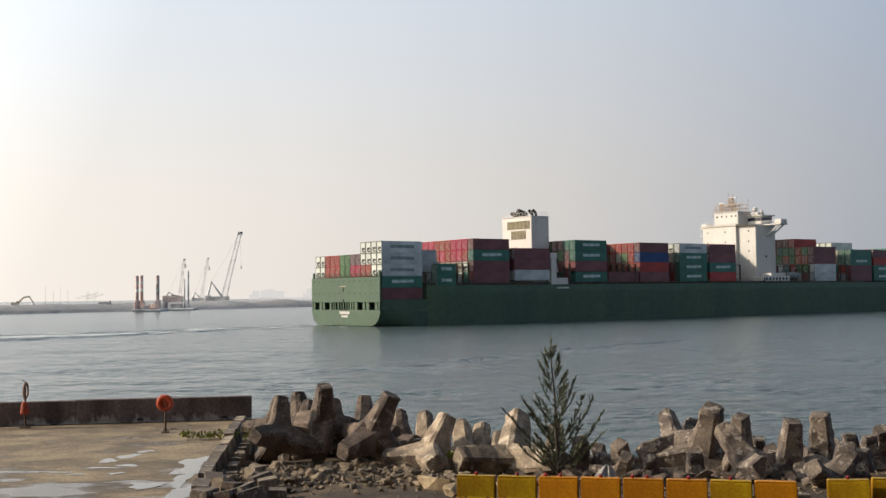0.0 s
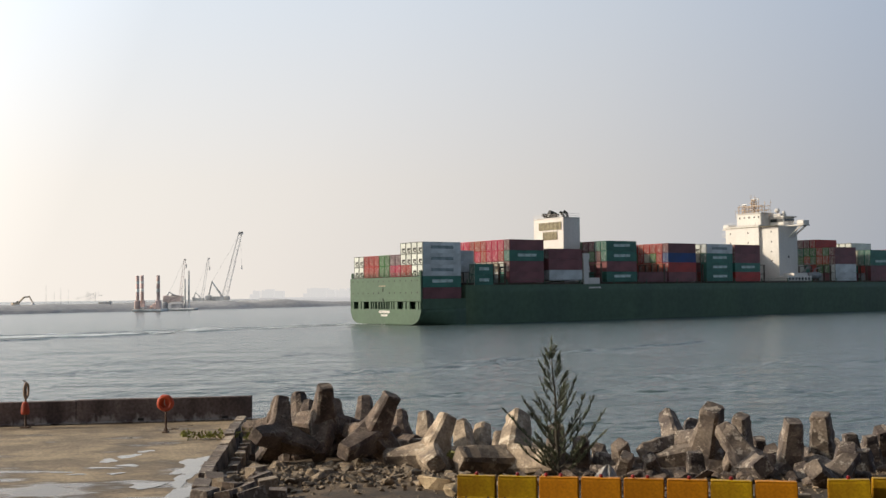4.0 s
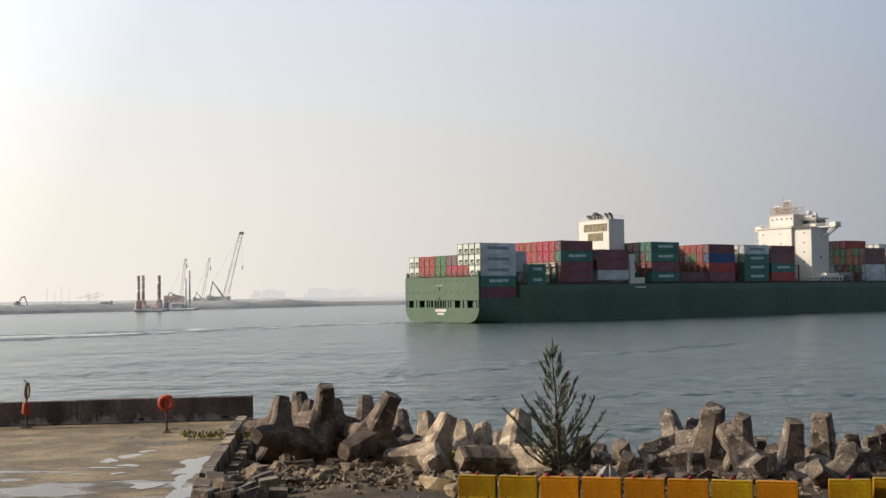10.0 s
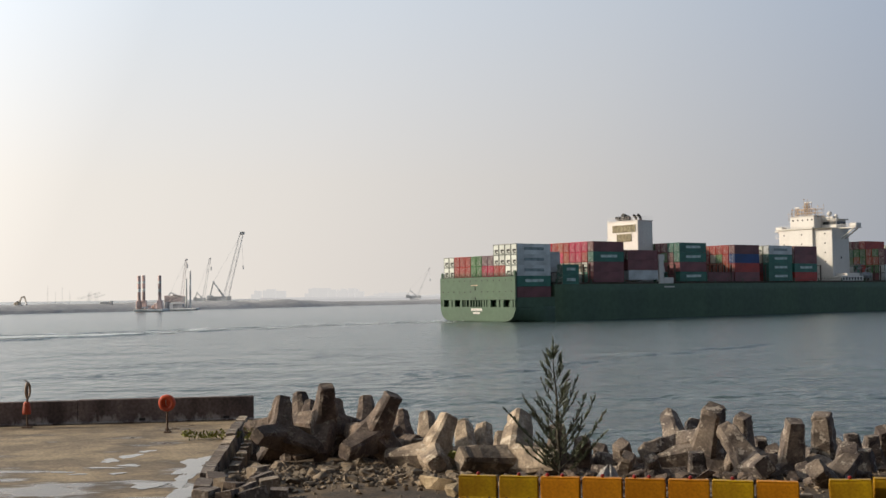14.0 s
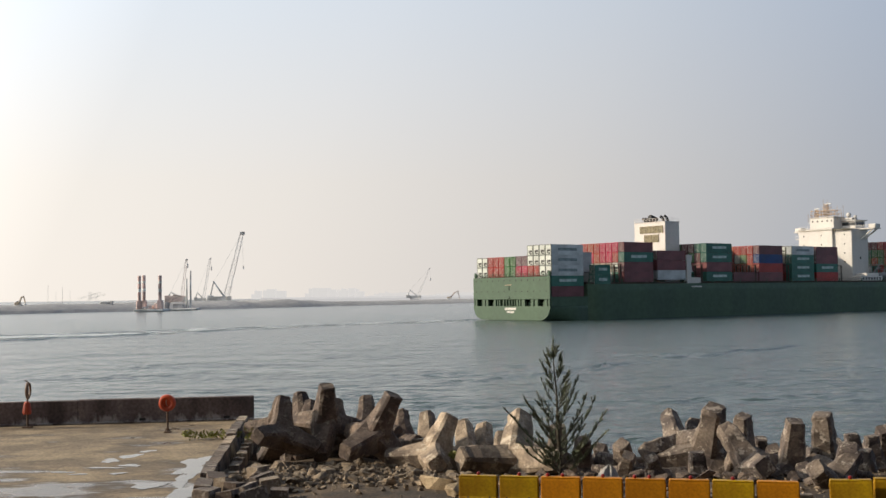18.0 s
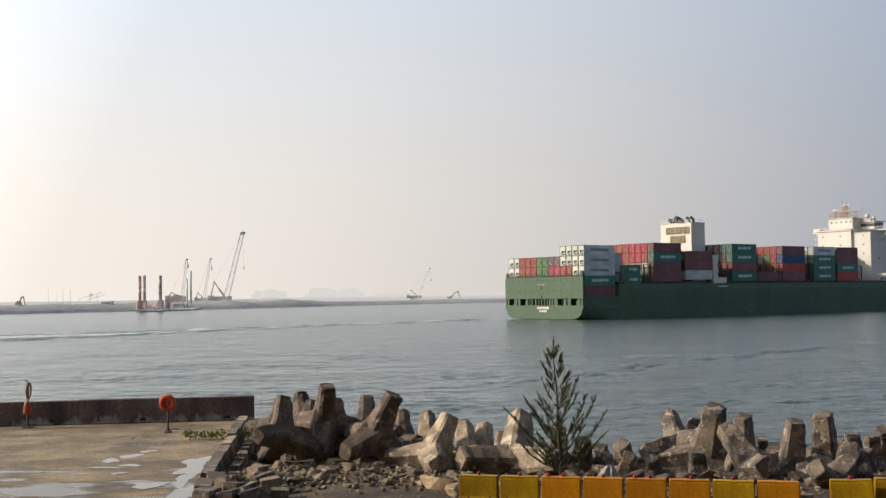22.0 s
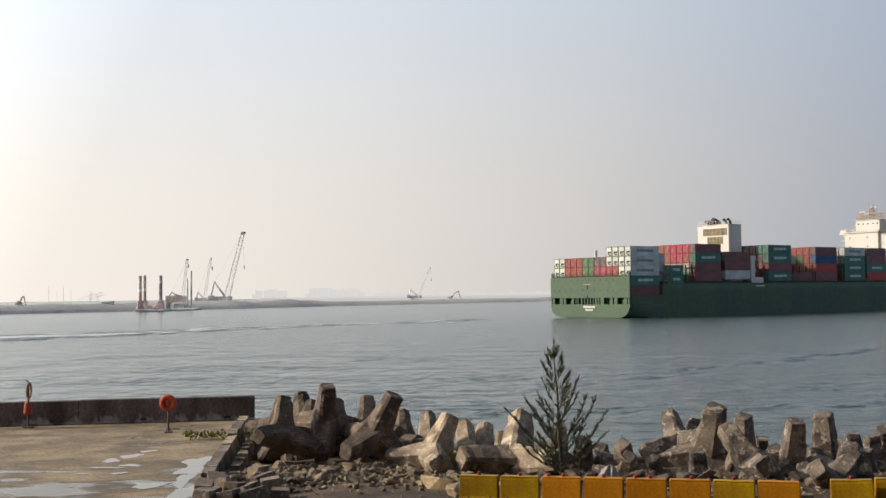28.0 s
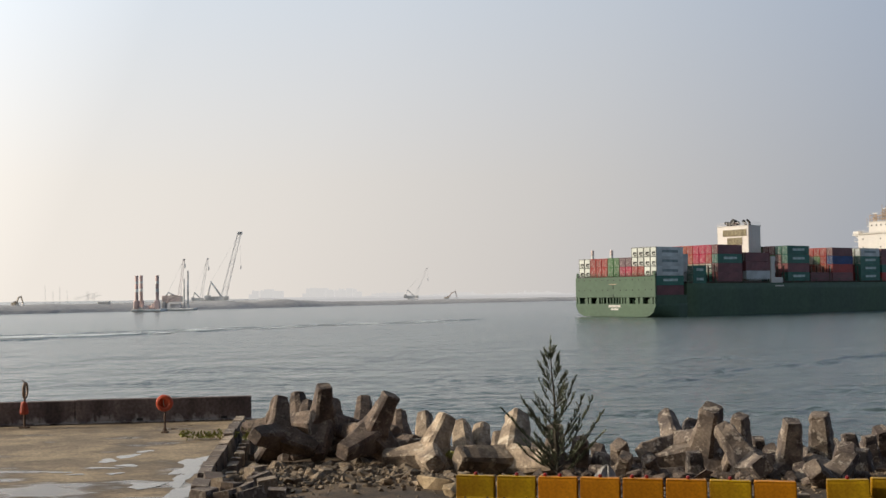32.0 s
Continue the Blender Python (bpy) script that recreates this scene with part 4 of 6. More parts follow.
def crumpled_sheet(x, y):
    """A slumped piece of plastic sheet: peaked, folded, open at the foot."""
    bm = bmesh.new()
    rows = []
    for i in range(9):
        f = i / 8.0
        rows.append([bm.verts.new(((0.48 * (1 - f) ** 0.8 + 0.03) * math.cos(a) * (1 + 0.35 * noise.noise((3 * math.cos(a), 3 * math.sin(a), 2 * f))), (0.4 * (1 - f) ** 0.8 + 0.03) * math.sin(a) * (1 + 0.35 * noise.noise((3 * math.cos(a), 3 * math.sin(a), 5 + 2 * f))), 0.60 * f + 0.08 * math.sin(5 * a + 3 * f))) for a in (math.pi * 2 * j / 22 for j in range(22))])
    for r0, r1 in zip(rows, rows[1:]):
        for j in range(22):
            bm.faces.new((r0[j], r0[(j + 1) % 22], r1[(j + 1) % 22], r1[j]))
    bm.faces.new(rows[-1])
    ob = tagged(link("plastic_sheet", bm, SHEET), "crumpled dusty pale plastic sheet lying behind the barriers", "plastic sheet")
    ob.matrix_basis = pose(x, y, land_height(x, y) - 0.03, 0, 6, 20)


crumpled_sheet(4.92, 34.9)

# ---- creeper and weeds ----


def creeper(x, y, z, length, count, seed, spread):
    rnd = random.Random(seed)
    bm = bmesh.new()
    for i in range(count):
        f = rnd.random()
        p = Vector((x + length * f, y + rnd.gauss(0, spread), z + abs(rnd.gauss(0, 0.12))))
        a, b = rnd.uniform(0, 6.28), rnd.uniform(0.2, 1.2)
        d = Vector((math.cos(a) * math.cos(b), math.sin(a) * math.cos(b), math.sin(b)))
        s = d.orthogonal().normalized() * rnd.uniform(0.025, 0.05)
        ln = rnd.uniform(0.12, 0.26)
        up = d.cross(s).normalized() * 0.015
        vs = [bm.verts.new(c) for c in (p, p + d * ln * 0.5 + s + up, p + d * ln, p + d * ln * 0.5 - s + up)]
        bm.faces.new(vs)
    return tagged(link("creeper", bm, LEAF), "low yellow-green creeper growing over the pier's edge", "plant", "weeds on the bank")


creeper(-10.7, 46.3, 2.22, 2.3, 210, 1, 0.22)
creeper(-7.6, 43.5, 2.55, 1.2, 120, 2, 0.3)
creeper(0.1, 39.2, 2.3, 0.4, 60, 3, 0.15)

# ---- the far shore ----
SHORE = [(-520, 250), (-430, 352), (-338, 472), (-238, 609), (-195, 668), (-142, 740), (-62, 851), (95, 1017), (420, 1350), (900, 1840), (1600, 2600)]
BACK = Vector((-0.8, 0.6, 0))


def mound(s):
    """The height of the far bank along its length."""
    h = 2.7 + 1.7 * max(0.0, min(1.0, (860 - s) / 300)) + 0.35 * noise.noise((s * 0.03, 0, 5.0)) + 0.2 * noise.noise((s * 0.15, 0, 9.0))
    for c, w, e in ((638, 9, 1.7), (652, 6, 0.7), (699, 13, 2.0), (722, 9, 1.0), (560, 8, 0.7), (505, 12, 0.8), (1015, 30, 0.8)):
        h += e * math.exp(-((s - c) / w) ** 2)
    return h


bm = bmesh.new()
prev, s = None, 0.0
pts = []
for (x0, y0), (x1, y1) in zip(SHORE, SHORE[1:]):
    n = max(2, int(math.hypot(x1 - x0, y1 - y0) / 5))
    pts += [(x0 + (x1 - x0) * i / n, y0 + (y1 - y0) * i / n) for i in range(n)]
last = Vector((*pts[0], 0))
for x, y in pts:
    p = Vector((x, y, 0))
    s += (p - last).length
    last = p
    h = mound(s)
    row = []
    for k, (off, f) in enumerate(((-4, -0.35), (0, 0.02), (4, 0.35), (9, 0.62), (15, 0.86), (22, 1.0), (40, 0.92), (90, 0.88), (150, 0.8), (260, 0.3))):
        q = p + BACK * (off + 0.7 * noise.noise((s * 0.2, k * 3.1, 0)))
        q.z = h * f + (0.4 * noise.noise((s * 0.35, k * 5.0, 2.0)) if 0 < k < 6 else 0)
        row.append(bm.verts.new(q))
    if prev:
        for i in range(len(row) - 1):
            bm.faces.new((prev[i], row[i], row[i + 1], prev[i + 1]))
    prev = row
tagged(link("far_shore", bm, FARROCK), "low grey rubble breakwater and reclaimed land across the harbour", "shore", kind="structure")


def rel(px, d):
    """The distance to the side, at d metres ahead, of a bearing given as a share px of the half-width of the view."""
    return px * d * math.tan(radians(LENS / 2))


def lattice_crane(name, x, y, z, boom, foot_w, rope, label, colour, a_frame=0.0, body=(6, 4, 3)):
    """Crawler crane: tracks, house with counterweight, lattice boom, stay lines, hook."""
    t = empty(name, pose(x, y, z), label, "crane", "cranes on the far shore")
    w, d, h = body
    bm = bmesh.new()
    for s in (-1, 1):
        box(bm, (-w * 0.55, s * d * 0.45 - 0.5, 0), (w * 0.55, s * d * 0.45 + 0.5, 1.2), 0.4)
    part("crawler_tracks", bm, FARSTEEL, t)
    bm = bmesh.new()
    box(bm, (-w * 0.75, -d * 0.4, 1.3), (w * 0.3, d * 0.4, 1.3 + h * 0.7), 0.2)
    box(bm, (-w * 0.95, -d * 0.45, 1.4), (-w * 0.6, d * 0.45, 1.3 + h * 0.9), 0.2)
    part("house", bm, colour, t)
    bm = bmesh.new()
    box(bm, (w * 0.32, -d * 0.5, 1.4), (w * 0.6, -d * 0.12, 1.4 + h * 0.7), 0.2)
    part("cab", bm, FARPALE, t)
    foot, tip = Vector((w * 0.2, 0, 1.6)), Vector(boom)
    bm = bmesh.new()
    truss(bm, foot, tip, foot_w * 1.15, foot_w * 0.7, 18, foot_w * 0.042)
    part("boom", bm, colour, t)
    bm = bmesh.new()
    top = Vector((-w * 0.55, 0, 1.5 + h * 0.7 + a_frame))
    for s in (-1, 1):
        tube(bm, (w * 0.12, s * d * 0.3, 1.5 + h * 0.6), top + Vector((0, s * 0.4, 0)), 0.05 * w, 0.035 * w, 5)
        tube(bm, (-w * 0.8, s * d * 0.3, 1.5 + h * 0.6), top + Vector((0, s * 0.4, 0)), 0.05 * w, 0.035 * w, 5)
    tube(bm, top + Vector((0, -0.8, 0)), top + Vector((0, 0.8, 0)), 0.05 * w, 0.05 * w, 6)
    part("a_frame", bm, FARSTEEL, t)
    bm = bmesh.new()
    tube(bm, top, tip, 0.06, 0.06, 4)
    tube(bm, tip, tip + Vector((0.8, 0, -rope)), 0.07, 0.07, 4)
    part("cables", bm, FARSTEEL, t)
    bm = bmesh.new()
    e = tip + Vector((0.8, 0, -rope))
    box(bm, tuple(e + Vector((-0.5, -0.4, -3.0))), tuple(e + Vector((0.5, 0.4, 0))), 0.2)
    part("hook_block", bm, FARSTEEL, t)
    bm = bmesh.new()
    k = 0.45 * foot_w
    box(bm, tuple(tip + Vector((-k, -0.5 * k, -0.8 * k))), tuple(tip + Vector((1.3 * k, 0.5 * k, 0.7 * k))), 0.2)
    tube(bm, tip + Vector((0.9 * k, -0.5 * k, 0.2)), tip + Vector((0.9 * k, 0.5 * k, 0.2)), 0.5 * k, 0.5 * k, 8)
    part("boom_head", bm, FARSTEEL, t)
    return t


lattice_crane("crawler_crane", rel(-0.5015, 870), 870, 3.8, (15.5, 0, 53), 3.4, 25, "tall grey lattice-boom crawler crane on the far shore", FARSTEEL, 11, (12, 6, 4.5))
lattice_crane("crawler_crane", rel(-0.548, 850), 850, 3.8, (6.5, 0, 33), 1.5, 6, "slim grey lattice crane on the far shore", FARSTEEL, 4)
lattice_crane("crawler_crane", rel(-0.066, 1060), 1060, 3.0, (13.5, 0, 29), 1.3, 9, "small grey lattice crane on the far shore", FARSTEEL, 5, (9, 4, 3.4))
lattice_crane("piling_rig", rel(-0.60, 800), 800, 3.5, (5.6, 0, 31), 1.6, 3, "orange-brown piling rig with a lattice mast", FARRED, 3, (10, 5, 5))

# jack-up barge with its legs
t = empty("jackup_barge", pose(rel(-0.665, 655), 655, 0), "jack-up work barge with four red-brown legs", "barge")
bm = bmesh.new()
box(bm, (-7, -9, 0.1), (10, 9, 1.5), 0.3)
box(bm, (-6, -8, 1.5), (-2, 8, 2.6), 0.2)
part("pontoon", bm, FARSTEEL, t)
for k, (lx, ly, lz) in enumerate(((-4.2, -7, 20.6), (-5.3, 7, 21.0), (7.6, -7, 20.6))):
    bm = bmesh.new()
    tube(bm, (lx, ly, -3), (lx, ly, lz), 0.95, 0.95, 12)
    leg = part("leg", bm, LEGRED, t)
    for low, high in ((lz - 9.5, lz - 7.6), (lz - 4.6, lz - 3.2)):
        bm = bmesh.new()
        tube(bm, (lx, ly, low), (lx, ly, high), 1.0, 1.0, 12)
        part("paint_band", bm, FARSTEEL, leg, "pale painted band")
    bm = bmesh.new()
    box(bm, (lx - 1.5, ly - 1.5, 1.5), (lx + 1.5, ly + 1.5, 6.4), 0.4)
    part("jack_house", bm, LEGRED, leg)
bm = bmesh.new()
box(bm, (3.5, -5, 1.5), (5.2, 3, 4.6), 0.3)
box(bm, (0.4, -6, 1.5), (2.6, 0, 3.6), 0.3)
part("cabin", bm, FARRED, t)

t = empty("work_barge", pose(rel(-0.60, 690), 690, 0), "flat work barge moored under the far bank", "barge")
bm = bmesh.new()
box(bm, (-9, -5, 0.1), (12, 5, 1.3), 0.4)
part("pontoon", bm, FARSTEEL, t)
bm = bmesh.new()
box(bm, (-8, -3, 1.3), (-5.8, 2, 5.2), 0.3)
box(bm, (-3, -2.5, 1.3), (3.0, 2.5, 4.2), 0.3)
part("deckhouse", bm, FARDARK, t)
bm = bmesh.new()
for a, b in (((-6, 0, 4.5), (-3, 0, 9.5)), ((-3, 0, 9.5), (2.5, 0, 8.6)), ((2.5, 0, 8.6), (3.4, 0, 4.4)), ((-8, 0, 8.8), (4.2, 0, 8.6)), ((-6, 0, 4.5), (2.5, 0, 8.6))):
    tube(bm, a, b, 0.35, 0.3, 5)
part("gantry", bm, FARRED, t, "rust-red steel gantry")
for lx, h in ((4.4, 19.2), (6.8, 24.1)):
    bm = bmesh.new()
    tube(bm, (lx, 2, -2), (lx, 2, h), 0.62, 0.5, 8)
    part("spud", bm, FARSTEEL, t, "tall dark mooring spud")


def excavator(x, y, z, rz, label, elbow=(4.2, 4.2), head=(7.6, 4.5), end=(9.9, 0.4), paint=FARYEL):
    t = empty("excavator", pose(x, y, z, 0, 0, rz), label, "excavator", "excavators on the far shore")
    bm = bmesh.new()
    for s in (-1, 1):
        box(bm, (-2.2, s * 1.2 - 0.35, 0), (2.2, s * 1.2 + 0.35, 0.95), 0.35)
    part("tracks", bm, FARSTEEL, t)
    bm = bmesh.new()
    box(bm, (-2.6, -1.4, 0), (1.4, 1.4, 1.3), 0.2)
    up = part("upper", bm, FARYEL, t)
    up.matrix_basis = pose(0, 0, 1.05)
    bm = bmesh.new()
    box(bm, (0.2, 0.35, 0.2), (1.7, 1.35, 2.0), 0.15)
    part("cab", bm, GLASS, up)
    bm = bmesh.new()
    (ex, ez), (hx, hz), (bx, bz) = elbow, head, end
    tube(bm, (1.2, 0, 0.9), (ex, 0, ez), 0.5, 0.55, 6)
    tube(bm, (ex, 0, ez), (hx, 0, hz), 0.52, 0.4, 6)
    part("boom", bm, paint, up)
    bm = bmesh.new()
    tube(bm, (hx - 0.5, 0, hz + 0.4), (bx, 0, bz), 0.42, 0.32, 6)
    part("stick", bm, paint, up)
    bm = bmesh.new()
    box(bm, (bx - 1.2, -0.6, bz - 1.1), (bx + 0.3, 0.6, bz + 0.2), 0.35)
    part("bucket", bm, FARSTEEL, up)
    return t, up


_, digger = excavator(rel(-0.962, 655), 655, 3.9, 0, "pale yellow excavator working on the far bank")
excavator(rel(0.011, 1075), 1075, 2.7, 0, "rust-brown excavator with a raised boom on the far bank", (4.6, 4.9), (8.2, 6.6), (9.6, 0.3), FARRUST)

def dump_truck(x, y, z):
    """Tipper lorry seen side on: chassis, skip, cab, wheels."""
    t = empty("dump_truck", pose(x, y, z), "pale grey tipper lorry parked on the far bank", "truck", "vehicles on the far shore")
    bm = bmesh.new()
    box(bm, (-3.6, -1.1, 0.8), (3.6, 1.1, 1.15), 0.1)
    part("chassis", bm, FARPALE, t)
    bm = bmesh.new()
    box(bm, (-3.8, -1.25, 1.2), (1.5, 1.25, 2.7), 0.25)
    part("skip", bm, FARPALE, t)
    bm = bmesh.new()
    box(bm, (1.8, -1.2, 1.15), (3.8, 1.2, 3.0), 0.3)
    part("cab", bm, FARPALE, t)
    for u in (-2.8, -1.5, 2.7):
        for side in (-1, 1):
            bm = bmesh.new()
            tube(bm, (u, side * 0.85, 0.5), (u, side * 1.2, 0.5), 0.5, 0.5, 12)
            part("wheel", bm, FARDARK, t)
    return t


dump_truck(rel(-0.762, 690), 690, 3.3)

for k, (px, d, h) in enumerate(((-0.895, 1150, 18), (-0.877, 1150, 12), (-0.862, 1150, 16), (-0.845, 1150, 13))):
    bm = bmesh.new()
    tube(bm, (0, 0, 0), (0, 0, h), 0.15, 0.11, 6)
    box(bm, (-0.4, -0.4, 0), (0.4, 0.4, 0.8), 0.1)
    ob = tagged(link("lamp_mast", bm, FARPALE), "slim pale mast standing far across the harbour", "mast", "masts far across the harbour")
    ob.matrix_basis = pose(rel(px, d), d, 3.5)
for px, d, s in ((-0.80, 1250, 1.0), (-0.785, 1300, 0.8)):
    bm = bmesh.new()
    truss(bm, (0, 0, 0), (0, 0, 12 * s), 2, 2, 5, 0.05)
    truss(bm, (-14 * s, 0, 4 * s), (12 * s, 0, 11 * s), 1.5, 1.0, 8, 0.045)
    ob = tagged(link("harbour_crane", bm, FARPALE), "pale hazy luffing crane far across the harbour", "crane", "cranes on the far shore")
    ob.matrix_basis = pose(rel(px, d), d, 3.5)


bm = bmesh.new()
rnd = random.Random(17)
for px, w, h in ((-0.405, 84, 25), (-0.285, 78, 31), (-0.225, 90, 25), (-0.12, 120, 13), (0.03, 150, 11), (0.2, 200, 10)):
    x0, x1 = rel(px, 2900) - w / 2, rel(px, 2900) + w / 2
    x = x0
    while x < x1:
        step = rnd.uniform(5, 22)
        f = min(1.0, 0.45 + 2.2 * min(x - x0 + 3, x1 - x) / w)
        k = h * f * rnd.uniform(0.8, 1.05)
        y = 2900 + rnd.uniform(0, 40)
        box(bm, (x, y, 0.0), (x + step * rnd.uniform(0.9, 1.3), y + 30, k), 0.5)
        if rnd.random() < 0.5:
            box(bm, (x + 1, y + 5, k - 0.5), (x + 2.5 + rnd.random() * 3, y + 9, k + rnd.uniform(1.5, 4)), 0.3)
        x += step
tagged(link("backdrop", bm, SKYLINE), "pale skyline of sheds and halls, its haze put in as glow", "skyline", kind="structure")
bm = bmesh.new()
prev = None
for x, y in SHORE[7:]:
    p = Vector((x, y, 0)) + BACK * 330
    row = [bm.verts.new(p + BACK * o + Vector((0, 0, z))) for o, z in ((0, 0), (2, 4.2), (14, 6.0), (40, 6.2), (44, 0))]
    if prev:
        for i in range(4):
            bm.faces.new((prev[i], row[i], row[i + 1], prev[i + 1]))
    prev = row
tagged(link("backdrop", bm, COAST), "low far coast, its haze put in as glow", "coast", kind="structure")
for px in (0.341, 0.384):
    t = empty("chimney", pose(rel(px, 2500), 2500, 0), "tall red and white banded power station chimney", "chimney", "power station chimneys")
    bm = bmesh.new()
    tube(bm, (0, 0, 0), (0, 0, 88), 4.6, 3.3, 16)
    part("shaft", bm, FARPALE, t, "pale grey shaft")
    bm = bmesh.new()
    tube(bm, (0, 0, 88), (0, 0, 99), 3.5, 3.3, 16)
    part("top_band", bm, FARRED, t, "red painted top band")

# ---- the container ship: x forward, y to port, z up from the waterline ----
ship = empty("container_ship", None, "large green container ship loaded with stacked containers, under way", "ship")
HALF = 17.15


def hull_half(u, z):
    """Half the beam at u metres ahead of the stern and z above the waterline."""
    bow = max(0.0, (u - 205.0) / 78.0)
    full = HALF * (1 - min(1.0, bow) ** (1.6 + 0.12 * max(z, 0)))
    round_stern = max(0.0, 1 - max(0.0, u + 0.7) / 9.0)
    cut = 4.6 * round_stern * math.exp(-max(z, 0.0) / 1.5) + (5.5 * round_stern if z < 0.2 else 0)
    return max(0.05, full - cut)


def hull_piece(us, zs, name, material, deck=True):
    bm = bmesh.new()
    rows = []
    for u in us:
        row = [bm.verts.new((u + (0.25 * max(0, z) * max(0.0, (u - 262) / 21)), -hull_half(u, z), z)) for z in zs]
        row += [bm.verts.new((u + (0.25 * max(0, z) * max(0.0, (u - 262) / 21)), hull_half(u, z), z)) for z in reversed(zs)]
        rows.append(row)
    n = len(rows[0])
    for r0, r1 in zip(rows, rows[1:]):
        for i in range(n):
            bm.faces.new((r0[i], r1[i], r1[(i + 1) % n], r0[(i + 1) % n]))
    for f in bm.faces:
        f.smooth = True
    bm.faces.new(rows[0])
    bm.faces.new(rows[-1][::-1])
    return part(name, bm, material, ship)


US = [13.6, 20, 28, 40, 60, 100, 150, 205, 225, 240, 252, 262, 270, 276, 281, 283]
hull_piece(US, [-2.5, -0.6, 0.0, 0.9, 2.0, 3.5, 5.5, 8.0, 10.2], "hull", HULL)
hull_piece([-0.1, 0.7, 1.5, 2.5, 3.5, 4.7, 6, 7.4, 9, 13.59], [-2.5, -0.6, 0.0, 0.21, 0.45, 0.75, 1.1, 1.5, 2.0, 2.6, 3.3, 4.1], "stern_hull", HULL)
bm = bmesh.new()
for s in (-1, 1):
    box(bm, (-0.1, s * HALF - 0.35 if s > 0 else -HALF + 0.02, 4.1), (13.59, s * HALF - 0.02 if s > 0 else -HALF + 0.35, 6.7))
box(bm, (13.2, -HALF + 0.36, 4.1), (13.58, HALF - 0.36, 6.7))
box(bm, (0.6, -HALF + 0.36, 6.35), (13.19, HALF - 0.36, 6.69))
part("mooring_deck_side", bm, HULL, ship)

# transom: panels round the mooring openings
HOLES = [(-16.3, -15.9), (-14.8, -12.0), (-10.7, -10.1), (-9.0, -6.4), (-5.0, -4.5), (-3.9, -3.4), (-2.7, -2.1), (-1.8, -0.95), (-0.6, 0.3), (0.7, 1.6), (1.9, 2.8), (3.4, 4.5), (4.9, 5.5), (5.8, 6.6), (7.5, 10.1), (11.1, 11.6), (12.9, 15.3), (16.1, 16.5)]
bm = bmesh.new()
edge = -HALF + 0.25
for a, b in HOLES + [(HALF - 0.25, None)]:
    box(bm, (-0.7, edge, 4.15), (-0.12, a, 6.05))
    edge = b
box(bm, (-0.7, -HALF, 6.05), (-0.12, HALF, 12.45), 0.12)
vs = []
for u in (-0.7, -0.12):
    row = []
    for i in range(-20, 21):
        y = i / 20.0 * (HALF - 0.05)
        k = max(0.0, abs(y) - (HALF - 5.2)) / 5.2
        row.append(bm.verts.new((u, y, 0.15 + 4.0 * (1 - math.sqrt(max(0.0, 1 - k ** 2.4))))))
    top = [bm.verts.new((u, -HALF + 0.05, 4.15)), bm.verts.new((u, HALF - 0.05, 4.15))]
    vs.append(row[:] + [top[1], top[0]])
bm.faces.new(vs[0][::-1])
bm.faces.new(vs[1])
n = len(vs[0])
for i in range(n):
    bm.faces.new((vs[0][i], vs[0][(i + 1) % n], vs[1][(i + 1) % n], vs[1][i]))
transom = part("transom", bm, HULL, ship, "flat sunlit green stern plate with mooring openings")
bm = bmesh.new()
tube(bm, (-0.74, 0.4, 8.8), (-0.74, 0.4, 9.9), 0.14, 0.1, 6)
part("stern_light", bm, BLACKP, transom)
bm = bmesh.new()
tube(bm, (-0.74, 0.4, 6.2), (-0.74, 0.4, 7.0), 0.16, 0.1, 6)
part("fairlead", bm, BLACKP, transom)
bm = bmesh.new()
box(bm, (-0.78, -0.9, 10.15), (-0.705, 2.1, 10.32))
part("draught_board", bm, MASTC, transom, "buff painted bar")
# winches and bitts inside the mooring deck
for k, (y, w, h) in enumerate(((-13.6, 1.3, 1.1), (-8.0, 0.9, 0.8), (-7.0, 0.5, 1.2), (8.6, 1.2, 0.9), (13.8, 0.7, 1.2), (14.8, 0.5, 0.8), (1.2, 1.0, 0.7), (-1.3, 0.6, 0.9), (4.0, 0.5, 0.8))):
    bm = bmesh.new()
    box(bm, (0.3, y - w / 2, 4.1), (1.3, y + w / 2, 4.1 + h), 0.2)
    tube(bm, (0.5, y - w * 0.3, 4.1 + h), (0.5, y + w * 0.3, 4.1 + h), 0.28, 0.28, 10)
    part("mooring_winch", bm, HULL, ship)
# scuttles are black discs, the dark of the openings given by colour
for z in (11.5, 8.35):
    for i in range(13):
        y = -15.6 + 2.6 * i
        if z < 9 and abs(y) < 1.5:
            continue
        bm = bmesh.new()
        tube(bm, (-0.74, y, z), (-0.69, y, z), 0.2, 0.2, 8)
        part("scuttle", bm, BLACKP, transom)
for y0, y1, z0, z1 in ((-2.6, 2.4, 3.05, 3.75), (-1.6, 1.5, 2.2, 2.75)):
    bm = bmesh.new()
    k = y0
    rnd = random.Random(int(z0 * 10))
    while k < y1 - 0.2:
        w = rnd.uniform(0.45, 0.7)
        box(bm, (-0.75, k, z0), (-0.702, min(y1, k + w), z1))
        k += w + 0.12
    part("lettering", bm, HOUSE, transom, "white lettering")
